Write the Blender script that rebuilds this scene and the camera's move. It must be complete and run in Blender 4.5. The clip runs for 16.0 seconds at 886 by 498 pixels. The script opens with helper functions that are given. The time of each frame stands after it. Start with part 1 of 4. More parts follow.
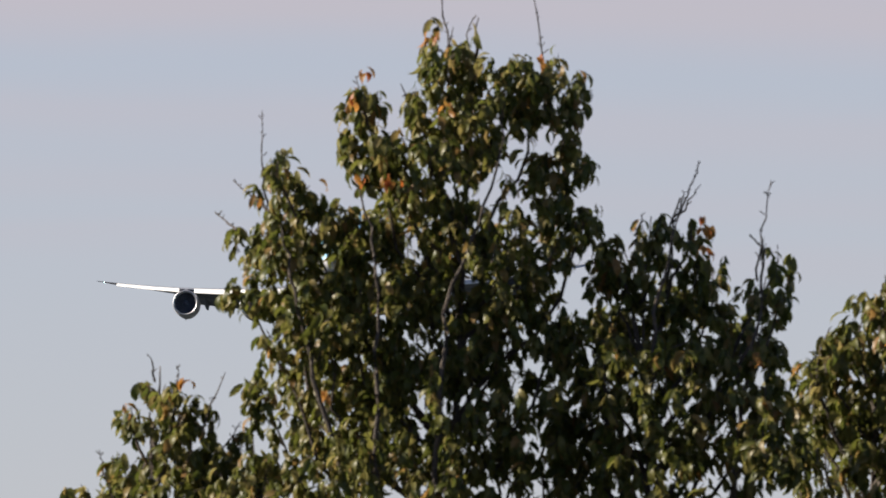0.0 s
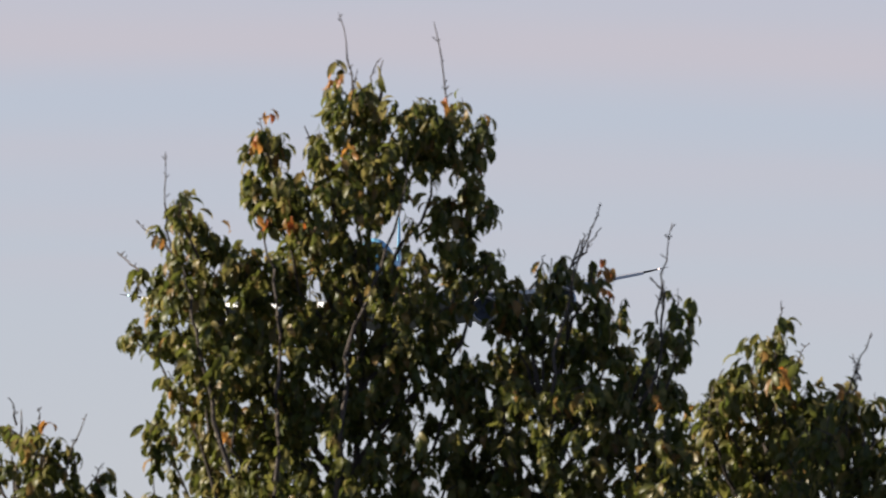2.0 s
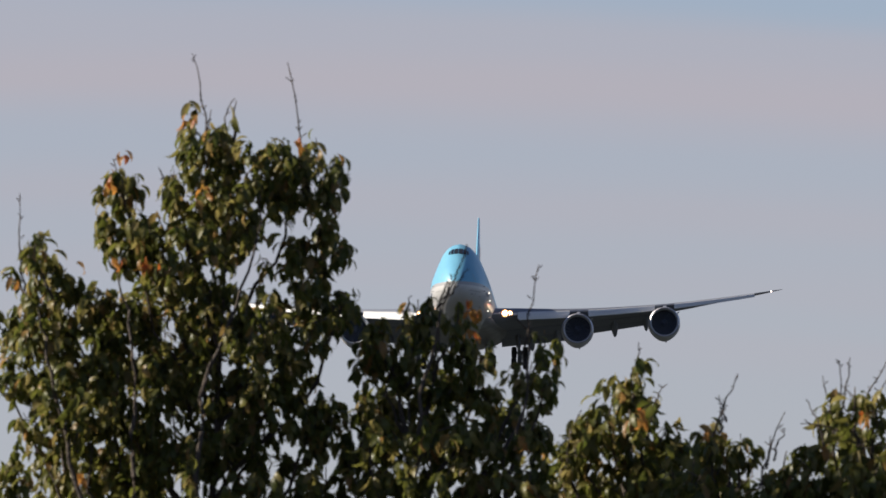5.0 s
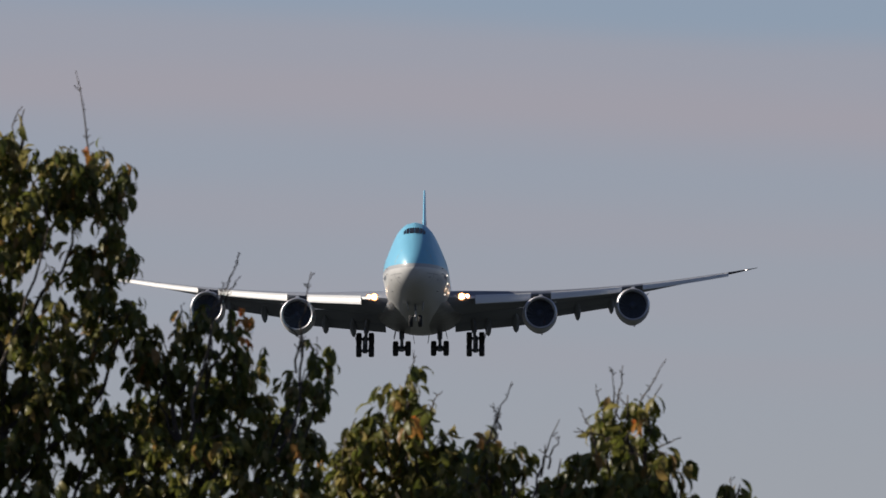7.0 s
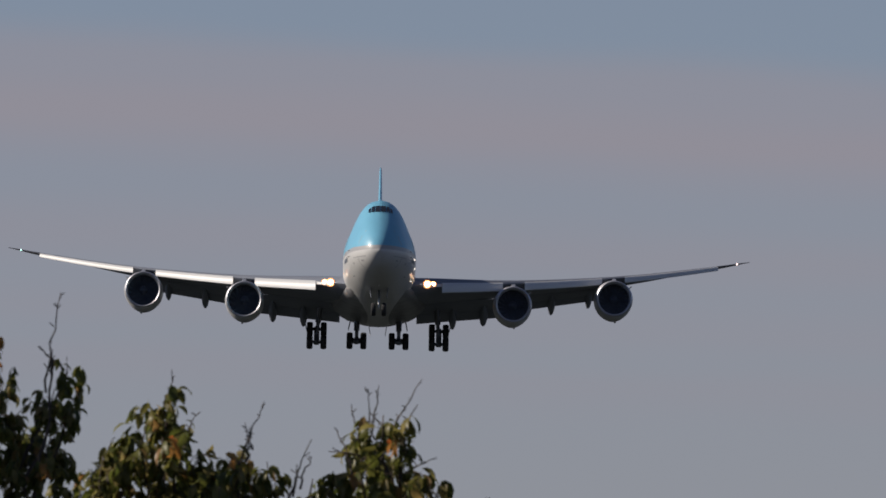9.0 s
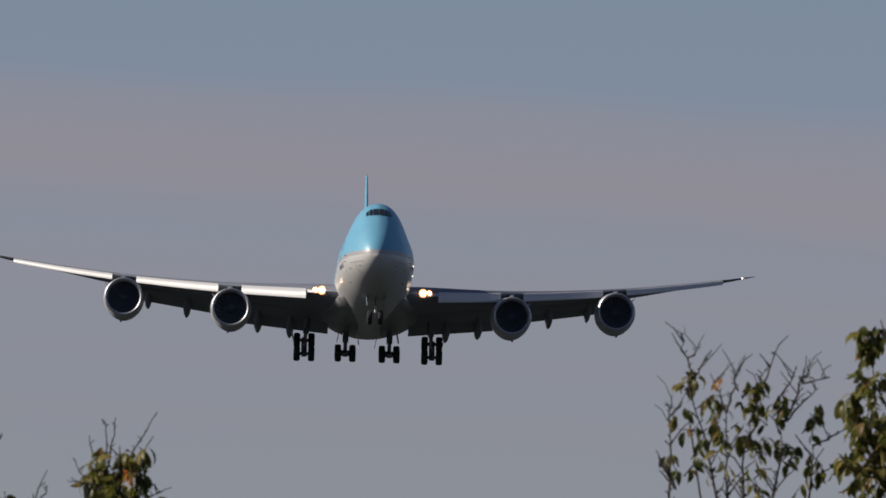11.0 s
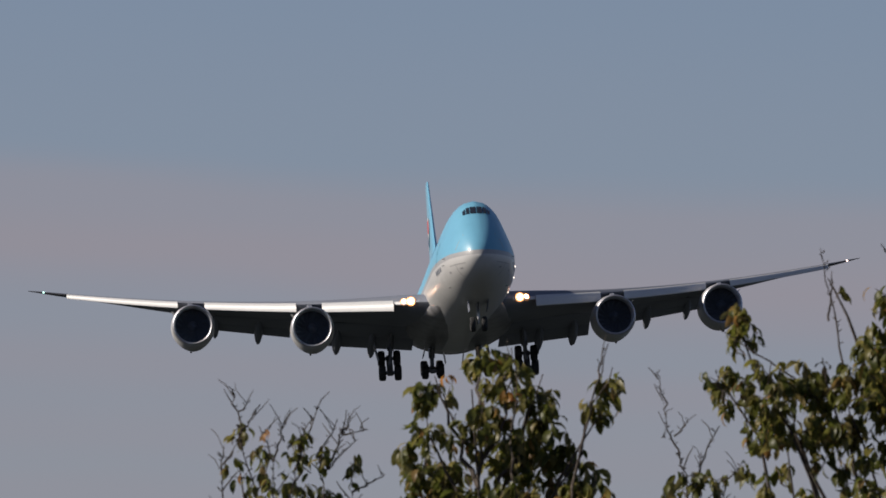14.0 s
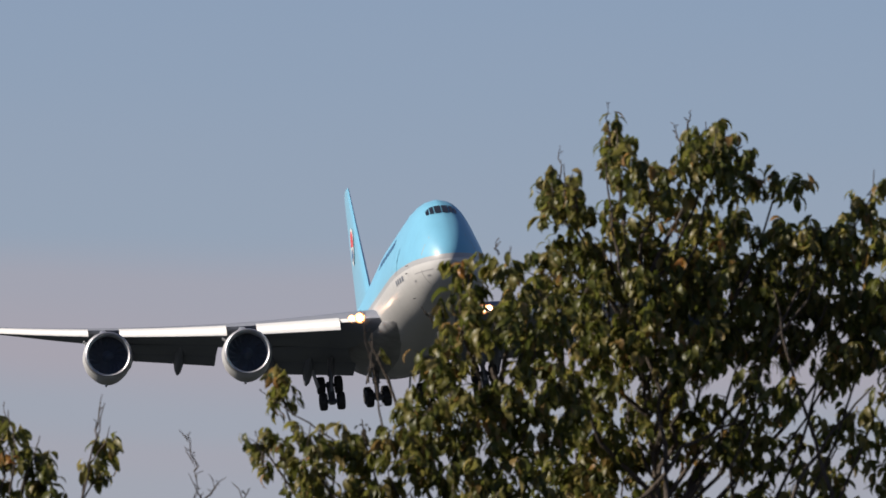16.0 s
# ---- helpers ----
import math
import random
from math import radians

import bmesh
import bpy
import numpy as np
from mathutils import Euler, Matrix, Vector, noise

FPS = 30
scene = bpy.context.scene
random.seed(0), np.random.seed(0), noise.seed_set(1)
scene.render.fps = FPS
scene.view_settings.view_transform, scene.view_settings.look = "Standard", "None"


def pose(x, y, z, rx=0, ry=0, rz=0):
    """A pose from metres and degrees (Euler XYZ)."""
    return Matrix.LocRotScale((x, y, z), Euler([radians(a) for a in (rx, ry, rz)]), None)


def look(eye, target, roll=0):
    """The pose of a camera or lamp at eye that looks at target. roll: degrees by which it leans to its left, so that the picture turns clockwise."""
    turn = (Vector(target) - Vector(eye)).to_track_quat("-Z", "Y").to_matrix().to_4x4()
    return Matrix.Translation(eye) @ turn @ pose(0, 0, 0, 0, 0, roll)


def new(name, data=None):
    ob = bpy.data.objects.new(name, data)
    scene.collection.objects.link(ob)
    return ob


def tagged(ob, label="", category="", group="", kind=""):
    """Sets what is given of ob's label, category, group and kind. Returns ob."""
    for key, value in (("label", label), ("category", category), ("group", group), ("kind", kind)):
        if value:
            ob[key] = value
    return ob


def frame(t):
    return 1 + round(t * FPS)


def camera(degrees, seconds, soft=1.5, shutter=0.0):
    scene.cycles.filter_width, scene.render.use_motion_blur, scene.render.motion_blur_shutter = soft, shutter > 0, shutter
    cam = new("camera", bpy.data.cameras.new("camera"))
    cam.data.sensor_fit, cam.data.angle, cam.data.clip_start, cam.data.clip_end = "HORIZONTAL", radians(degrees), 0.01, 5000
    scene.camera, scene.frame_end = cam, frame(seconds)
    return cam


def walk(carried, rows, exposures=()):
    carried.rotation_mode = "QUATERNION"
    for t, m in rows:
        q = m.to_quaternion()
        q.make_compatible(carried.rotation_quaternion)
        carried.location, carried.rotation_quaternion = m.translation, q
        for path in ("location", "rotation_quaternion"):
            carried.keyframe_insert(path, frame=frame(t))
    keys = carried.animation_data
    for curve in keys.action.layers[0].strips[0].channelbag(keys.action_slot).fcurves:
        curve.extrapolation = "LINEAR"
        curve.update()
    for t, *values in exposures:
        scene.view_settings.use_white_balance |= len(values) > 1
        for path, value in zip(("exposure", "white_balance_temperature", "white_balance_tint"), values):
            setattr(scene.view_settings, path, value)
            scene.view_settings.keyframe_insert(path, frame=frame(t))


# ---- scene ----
# ---- camera ----
cam = camera(3.7, 16.0, soft=1.65)
# focused on the distant airliner, so that the near trees lie a little out of focus
cam.data.dof.use_dof, cam.data.dof.focus_distance, cam.data.dof.aperture_fstop = True, 1150.0, 42.0
CAMERA_ROWS = (
    (0.0, -0.709, 8.992, 2.249, 93.4803, 4.5095),
    (0.5, -0.693, 8.993, 2.254, 93.5155, 4.4056),
    (1.0, -0.677, 8.994, 2.260, 93.5555, 4.3027),
    (1.5, -0.662, 8.995, 2.263, 93.5736, 4.2077),
    (2.0, -0.646, 8.996, 2.273, 93.6361, 4.1064),
    (2.5, -0.632, 8.996, 2.277, 93.6635, 4.0201),
    (3.0, -0.616, 8.997, 2.283, 93.7015, 3.9188),
    (5.5, -0.544, 9.001, 2.298, 93.7967, 3.4568),
    (6.0, -0.513, 9.002, 2.300, 93.8052, 3.2638),
    (6.5, -0.479, 9.004, 2.301, 93.8106, 3.0474),
    (7.0, -0.437, 9.006, 2.301, 93.8156, 2.7771),
    (7.5, -0.392, 9.008, 2.303, 93.8234, 2.4908),
    (8.0, -0.352, 9.010, 2.305, 93.8404, 2.2369),
    (10.5, -0.183, 9.013, 2.329, 93.9887, 1.1643),
    (11.0, -0.099, 6.677, 2.170, 94.0298, 0.8474),
    (11.5, -0.010, 0.887, 1.763, 94.0684, 0.6346),
    (12.0, 0.000, 0.000, 1.700, 94.1401, 0.3394),
    (12.5, 0.000, 0.000, 1.700, 94.2000, -0.0000),
    (13.0, 0.000, 0.000, 1.700, 94.2302, -0.3784),
    (13.5, 0.000, 0.000, 1.700, 94.2615, -0.6715),
    (14.0, 0.000, 0.000, 1.700, 94.2946, -0.9317),
    (14.5, 0.000, 0.000, 1.700, 94.3587, -1.4666),
    (15.0, 0.000, 0.000, 1.700, 94.4122, -2.0436),
    (15.5, 0.000, 0.000, 1.700, 94.4765, -2.4575),
    (16.0, 0.000, 0.000, 1.700, 94.5548, -2.8856),
)
# seconds, stops, kelvin, tint
EXPOSURES = (
    (0.0, 0.89, 6520, 10), (1.5, 0.99, 6520, 10), (3.0, 0.89, 6520, 10), (5.5, 0.59, 6450, 10), (7.0, 0.30, 6380, 10),
    (8.0, 0.08, 6350, 12), (10.5, -0.06, 6350, 12), (12.5, -0.08, 6350, 12), (13.5, -0.01, 6350, 12), (14.5, 0.02, 6350, 12), (15.5, 0.31, 6400, 12), (16.0, 0.42, 6400, 12),
)
walk(cam, [(t, pose(x, y, z, rx, 0, rz)) for t, x, y, z, rx, rz in CAMERA_ROWS], EXPOSURES)

# ---- sky and sun ----
SUN_TURN, SUN_HEIGHT = -91.0, 30.0  # degrees from north (+y) clockwise; above the horizon
world = bpy.data.worlds.new("sky")
scene.world = world
world.use_nodes = True
wt = world.node_tree
wt.nodes.clear()


def wnode(kind, **values):
    n = wt.nodes.new(kind)
    for key, value in values.items():
        n.inputs[key].default_value = value
    return n


sky = wt.nodes.new("ShaderNodeTexSky")
sky.sky_type, sky.sun_disc = "NISHITA", False
sky.sun_elevation, sky.sun_rotation = radians(SUN_HEIGHT), radians(SUN_TURN)
sky.air_density, sky.dust_density, sky.ozone_density = 1.0, 0.15, 2.0
clear = wnode("ShaderNodeBackground", Strength=0.055)
blue = wt.nodes.new("ShaderNodeMix")
blue.data_type, blue.blend_type = "RGBA", "MULTIPLY"
blue.inputs["Factor"].default_value = 1.0
blue.inputs["B"].default_value = (0.91, 0.94, 1.16, 1)
wt.links.new(sky.outputs[0], blue.inputs["A"])
wt.links.new(blue.outputs["Result"], clear.inputs["Color"])
veil = wnode("ShaderNodeBackground", Color=(0.292, 0.274, 0.304, 1), Strength=1.0)
where = wt.nodes.new("ShaderNodeTexCoord")
bands = wnode("ShaderNodeMapping")
bands.inputs["Scale"].default_value = (14, 14, 75)
bands.inputs["Location"].default_value = (0.3, 0.0, 0.15)
wt.links.new(where.outputs["Generated"], bands.inputs["Vector"])
cloud = wnode("ShaderNodeTexNoise", Scale=1.0, Detail=3.0, Roughness=0.45)
wt.links.new(bands.outputs[0], cloud.inputs["Vector"])
# thin streaks of veil lie over the horizon, clear sky above; the streaks waver
height = wt.nodes.new("ShaderNodeSeparateXYZ")
wt.links.new(where.outputs["Generated"], height.inputs[0])
waver = wt.nodes.new("ShaderNodeMath")
waver.operation = "MULTIPLY_ADD"
waver.inputs[1].default_value = 0.0075
wt.links.new(cloud.outputs["Fac"], waver.inputs[0])
# the streaks sink towards the east
sink = wt.nodes.new("ShaderNodeMath")
sink.operation = "MULTIPLY_ADD"
sink.inputs[1].default_value = 0.05
wt.links.new(height.outputs["X"], sink.inputs[0])
wt.links.new(height.outputs["Z"], sink.inputs[2])
wt.links.new(sink.outputs[0], waver.inputs[2])
level = wt.nodes.new("ShaderNodeMapRange")
level.inputs["From Min"].default_value, level.inputs["From Max"].default_value = 0.0523, 0.1123
wt.links.new(waver.outputs[0], level.inputs["Value"])
ramp = wt.nodes.new("ShaderNodeValToRGB")
ramp.color_ramp.interpolation = "EASE"
STREAKS = ((0.0, 0.55), (0.08, 0.55), (0.135, 0.66), (0.165, 0.56), (0.20, 0.66), (0.25, 0.58), (0.30, 0.72), (0.355, 0.53), (0.43, 0.92), (0.50, 0.72), (0.58, 0.26), (0.78, 0.18), (1.0, 0.10))
for i, (at, v) in enumerate(STREAKS):
    e = ramp.color_ramp.elements[0] if i == 0 else ramp.color_ramp.elements[-1] if i == len(STREAKS) - 1 else ramp.color_ramp.elements.new(at)
    e.position, e.color = at, (v, v, v, 1)
wt.links.new(level.outputs[0], ramp.inputs[0])
# the clear sky deepens overhead
deep = wt.nodes.new("ShaderNodeMapRange")
deep.interpolation_type = "SMOOTHSTEP"
deep.inputs["From Min"].default_value, deep.inputs["From Max"].default_value = 0.11, 0.45
deep.inputs["To Min"].default_value, deep.inputs["To Max"].default_value = 0.055, 0.037
wt.links.new(height.outputs["Z"], deep.inputs["Value"])
wt.links.new(deep.outputs[0], clear.inputs["Strength"])
mixed = wt.nodes.new("ShaderNodeMixShader")
wt.links.new(ramp.outputs[0], mixed.inputs[0])
wt.links.new(clear.outputs[0], mixed.inputs[1])
wt.links.new(veil.outputs[0], mixed.inputs[2])
wt.links.new(mixed.outputs[0], wnode("ShaderNodeOutputWorld").inputs[0])

sun = new("sun", bpy.data.lights.new("sun", "SUN"))
sun.data.energy, sun.data.angle, sun.data.color = 5.0, radians(0.55), (1.0, 0.90, 0.76)
sun_way = Vector((math.sin(radians(SUN_TURN)) * math.cos(radians(SUN_HEIGHT)),
                  math.cos(radians(SUN_TURN)) * math.cos(radians(SUN_HEIGHT)), math.sin(radians(SUN_HEIGHT))))
sun.matrix_world = look(sun_way * 50, (0, 0, 0))


# ---- materials ----
def material(name, colour, rough=0.5, metal=0.0, coat=0.0, bump=0.0, grain=20.0, vary=0.12, wear=0.10, gloss=0.5):
    """Painted or metal surface with fine grain and broad soiling."""
    m = bpy.data.materials.new(name)
    m.use_nodes = True
    nt = m.node_tree
    p = nt.nodes["Principled BSDF"]
    p.inputs["Roughness"].default_value, p.inputs["Metallic"].default_value = rough, metal
    p.inputs["Specular IOR Level"].default_value = gloss
    p.inputs["Coat Weight"].default_value, p.inputs["Coat Roughness"].default_value = coat, 0.08
    tc = nt.nodes.new("ShaderNodeTexCoord")
    fine, broad = nt.nodes.new("ShaderNodeTexNoise"), nt.nodes.new("ShaderNodeTexNoise")
    fine.inputs["Scale"].default_value, broad.inputs["Scale"].default_value = grain, grain * 0.08
    fine.inputs["Detail"].default_value = broad.inputs["Detail"].default_value = 4
    for n in (fine, broad):
        nt.links.new(tc.outputs["Object"], n.inputs["Vector"])
    hsv = nt.nodes.new("ShaderNodeHueSaturation")
    hsv.inputs["Color"].default_value = (*colour, 1)
    add = nt.nodes.new("ShaderNodeMath")
    add.operation = "MULTIPLY_ADD"
    add.inputs[1].default_value, add.inputs[2].default_value = vary * 2, 1 - vary
    nt.links.new(fine.outputs["Fac"], add.inputs[0])
    soil = nt.nodes.new("ShaderNodeMath")
    soil.operation = "MULTIPLY_ADD"
    soil.inputs[1].default_value = wear * 2
    nt.links.new(broad.outputs["Fac"], soil.inputs[0])
    sub = nt.nodes.new("ShaderNodeMath")
    sub.operation = "SUBTRACT"
    sub.inputs[1].default_value = wear
    nt.links.new(add.outputs[0], sub.inputs[0])
    nt.links.new(sub.outputs[0], soil.inputs[2])
    nt.links.new(soil.outputs[0], hsv.inputs["Value"])
    nt.links.new(hsv.outputs[0], p.inputs["Base Color"])
    if bump:
        b = nt.nodes.new("ShaderNodeBump")
        b.inputs["Strength"].default_value, b.inputs["Distance"].default_value = bump, 0.02
        nt.links.new(fine.outputs["Fac"], b.inputs["Height"])
        nt.links.new(b.outputs[0], p.inputs["Normal"])
    return m


def livery(name):
    """Sky blue above, a silver stripe, pale grey-white below, by the height on the fuselage."""
    m = material(name, (0.7, 0.7, 0.7), rough=0.40, gloss=0.35, coat=0.12, grain=1.3, vary=0.07, wear=0.12)
    nt = m.node_tree
    hsv = next(n for n in nt.nodes if n.type == "HUE_SAT")
    tc = next(n for n in nt.nodes if n.type == "TEX_COORD")
    xyz = nt.nodes.new("ShaderNodeSeparateXYZ")
    nt.links.new(tc.outputs["Object"], xyz.inputs[0])
    step = nt.nodes.new("ShaderNodeMapRange")
    step.inputs["From Min"].default_value, step.inputs["From Max"].default_value = -3.5, 6.5
    nt.links.new(xyz.outputs["Z"], step.inputs["Value"])
    r = nt.nodes.new("ShaderNodeValToRGB")
    r.color_ramp.interpolation = "CONSTANT"
    cols = ((0.0, (0.50, 0.497, 0.49)), (0.356, (0.34, 0.34, 0.345)), (0.392, (0.155, 0.405, 0.565)))
    for i, (at, c) in enumerate(cols):
        e = r.color_ramp.elements[i] if i < 2 else r.color_ramp.elements.new(at)
        e.position, e.color = at, (*c, 1)
    nt.links.new(step.outputs[0], r.inputs[0])
    nt.links.new(r.outputs[0], hsv.inputs["Color"])
    return m


def glowing(name, colour, strength):
    m = bpy.data.materials.new(name)
    m.use_nodes = True
    p = m.node_tree.nodes["Principled BSDF"]
    p.inputs["Base Color"].default_value = p.inputs["Emission Color"].default_value = (*colour, 1)
    p.inputs["Emission Strength"].default_value = strength
    return m


def leafy(name, stops, single, through_light=0.56):
    """Leaf: colour varied leaf by leaf, with veins' grain, gloss and light coming through."""
    m = bpy.data.materials.new(name)
    m.use_nodes = True
    nt = m.node_tree
    p = nt.nodes["Principled BSDF"]
    p.inputs["Roughness"].default_value = 0.42
    p.inputs["Specular IOR Level"].default_value = 0.45
    if single:
        source = nt.nodes.new("ShaderNodeObjectInfo").outputs["Random"]
    else:
        source = nt.nodes.new("ShaderNodeNewGeometry").outputs["Random Per Island"]
    r = nt.nodes.new("ShaderNodeValToRGB")
    for i, (at, c) in enumerate(stops):
        e = r.color_ramp.elements[i] if i < 2 else r.color_ramp.elements.new(at)
        e.position, e.color = at, (*c, 1)
    nt.links.new(source, r.inputs[0])
    tc = nt.nodes.new("ShaderNodeTexCoord")
    n = nt.nodes.new("ShaderNodeTexNoise")
    n.inputs["Scale"].default_value, n.inputs["Detail"].default_value = 30, 3
    nt.links.new(tc.outputs["Object"], n.inputs["Vector"])
    v = nt.nodes.new("ShaderNodeMath")
    v.operation = "MULTIPLY_ADD"
    v.inputs[1].default_value, v.inputs[2].default_value = 0.8, 0.6
    nt.links.new(n.outputs["Fac"], v.inputs[0])
    hsv = nt.nodes.new("ShaderNodeHueSaturation")
    nt.links.new(r.outputs[0], hsv.inputs["Color"])
    nt.links.new(v.outputs[0], hsv.inputs["Value"])
    nt.links.new(hsv.outputs[0], p.inputs["Base Color"])
    tl = nt.nodes.new("ShaderNodeBsdfTranslucent")
    nt.links.new(hsv.outputs[0], tl.inputs["Color"])
    mix = nt.nodes.new("ShaderNodeMixShader")
    mix.inputs[0].default_value = through_light
    nt.links.new(p.outputs[0], mix.inputs[1])
    nt.links.new(tl.outputs[0], mix.inputs[2])
    nt.links.new(mix.outputs[0], nt.nodes["Material Output"].inputs[0])
    return m


GREENS = ((0.0, (0.066, 0.082, 0.016)), (0.40, (0.130, 0.139, 0.028)), (0.72, (0.202, 0.186, 0.050)), (0.93, (0.275, 0.225, 0.080)), (1.0, (0.31, 0.17, 0.055)))
AUTUMN = ((0.0, (0.42, 0.11, 0.025)), (0.5, (0.44, 0.20, 0.045)), (1.0, (0.22, 0.14, 0.035)))
LEAF, LEAF_ONE = leafy("leaf", GREENS, False), leafy("leaf_single", GREENS, True)
LEAF_AUTUMN = leafy("leaf_autumn", AUTUMN, False)
BARK = material("bark", (0.068, 0.052, 0.040), rough=0.85, bump=0.6, grain=40, vary=0.3, wear=0.2)
GRASS = material("grass", (0.032, 0.037, 0.036), rough=0.95, bump=0.5, grain=6, vary=0.35, wear=0.2, gloss=0.05)
LIVERY = livery("fuselage_paint")
BLUE = material("blue_paint", (0.155, 0.405, 0.565), rough=0.34, coat=0.3, grain=3, vary=0.03, wear=0.05)
NACELLE_PAINT = material("nacelle_paint", (0.47, 0.47, 0.475), rough=0.42, gloss=0.3, grain=4, vary=0.06, wear=0.12)
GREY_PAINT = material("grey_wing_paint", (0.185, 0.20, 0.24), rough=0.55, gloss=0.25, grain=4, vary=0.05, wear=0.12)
WHITE_PAINT = material("white_paint", (0.60, 0.60, 0.60), rough=0.42, gloss=0.35, grain=4, vary=0.04, wear=0.08)
# white belly with its shade painted in as dark grey; the mottling is soiling
SHADED_BELLY = material("shaded_belly_paint", (0.17, 0.17, 0.178), rough=0.34, gloss=0.35, bump=0.05, grain=1.1, vary=0.9, wear=0.5)
BRIGHT_METAL = material("bright_metal", (0.52, 0.52, 0.55), rough=0.5, metal=1.0, grain=8, vary=0.05, wear=0.06)
DARK_METAL = material("dark_metal", (0.10, 0.10, 0.11), rough=0.45, metal=0.7, grain=8, vary=0.1, wear=0.1)
STRUT_METAL = material("strut_metal", (0.17, 0.175, 0.19), rough=0.4, metal=0.3, grain=12, vary=0.1, wear=0.15)
FAN_BLADE = material("fan_blade", (0.075, 0.085, 0.11), rough=0.55, metal=0.0, grain=8, vary=0.1)
RUBBER = material("tyre_rubber", (0.022, 0.022, 0.023), rough=0.8, bump=0.2, grain=12, vary=0.2)
GLASS = material("cockpit_glass", (0.015, 0.018, 0.022), rough=0.08, coat=0.5, grain=5, vary=0.02, wear=0.02)
DARK_INK = material("dark_blue_ink", (0.03, 0.09, 0.22), rough=0.5, grain=6)
GREY_INK = material("grey_ink", (0.14, 0.16, 0.20), rough=0.5, grain=6)
SEAM_INK = material("seam_grey", (0.30, 0.30, 0.31), rough=0.5, grain=6)
RED_INK = material("red_ink", (0.55, 0.04, 0.05), rough=0.45, grain=6)
LAMP_GLOW = glowing("landing_light_glow", (1.0, 0.86, 0.66), 12.0)
# orange glow for the halo of glare round each landing light
LAMP_GLARE = glowing("landing_light_glare", (1.0, 0.42, 0.15), 1.3)
# glow that imitates small reflections on the hull
GLINT_GLOW = glowing("hull_glint_glow", (1.0, 0.86, 0.70), 2.5)
NAV_RED, NAV_GREEN = glowing("nav_red_glow", (1.0, 0.70, 0.62), 4.0), glowing("nav_green_glow", (0.55, 1.0, 0.85), 3.0)


# ---- mesh helpers ----
def part(name, data, mat, parent, label="", smooth=True):
    """Links vertices and faces, or a bmesh, as one mesh object under a thing or a part."""
    me = bpy.data.meshes.new(name)
    if isinstance(data, tuple):
        me.from_pydata([tuple(v) for v in data[0]], [], [tuple(f) for f in data[1]])
    else:
        data.to_mesh(me)
        data.free()
    bm = bmesh.new()
    bm.from_mesh(me)
    if len(bm.faces) < 6000:
        bmesh.ops.recalc_face_normals(bm, faces=bm.faces)
        bm.to_mesh(me)
    bm.free()
    if smooth:
        me.polygons.foreach_set("use_smooth", [True] * len(me.polygons))
        me.set_sharp_from_angle(angle=radians(40))
    me.materials.append(mat)
    ob = new(name, me)
    ob.parent = parent
    return tagged(ob, label)


def loft(rings, closed=True, caps=True):
    """Skin over rings of equal length."""
    n = len(rings[0])
    verts = [p for ring in rings for p in ring]
    faces = []
    for i in range(len(rings) - 1):
        for j in range(n if closed else n - 1):
            k = (j + 1) % n
            faces.append((i * n + j, i * n + k, (i + 1) * n + k, (i + 1) * n + j))
    if caps and closed:
        faces += [tuple(range(n)), tuple(range((len(rings) - 1) * n, len(rings) * n))]
    return verts, faces


def tube(points, radii, n=6):
    """A round rod along points."""
    rings = []
    for i, p in enumerate(points):
        a, b = Vector(points[max(i - 1, 0)]), Vector(points[min(i + 1, len(points) - 1)])
        q = (b - a).to_track_quat("Z", "Y") if (b - a).length > 1e-6 else Euler((0, 0, 0)).to_quaternion()
        rings.append([Vector(p) + q @ Vector((math.cos(t) * radii[i], math.sin(t) * radii[i], 0)) for t in (2 * math.pi * k / n for k in range(n))])
    return loft(rings)


def turned(profile, n=28, axis="y"):
    """A body of revolution: profile of (distance along the axis, radius)."""
    rings = []
    for d, r in profile:
        ring = []
        for k in range(n):
            t = 2 * math.pi * k / n
            c, s = max(r, 1e-3) * math.cos(t), max(r, 1e-3) * math.sin(t)
            ring.append((c, d, s) if axis == "y" else (d, c, s))
        rings.append(ring)
    return loft(rings)


def moved(data, m):
    return [m @ Vector(v) for v in data[0]], data[1]


def joined(*pieces):
    verts, faces = [], []
    for v, f in pieces:
        k = len(verts)
        verts += list(v)
        faces += [tuple(i + k for i in face) for face in f]
    return verts, faces


def block(sx, sy, sz, bevel=0.0):
    bm = bmesh.new()
    bmesh.ops.create_cube(bm, size=1, matrix=Matrix.Diagonal((sx, sy, sz, 1)))
    if bevel:
        bmesh.ops.bevel(bm, geom=bm.edges[:], offset=bevel, segments=2, affect="EDGES")
    bm.verts.index_update()
    out = [v.co.copy() for v in bm.verts], [tuple(v.index for v in f.verts) for f in bm.faces]
    bm.free()
    return out


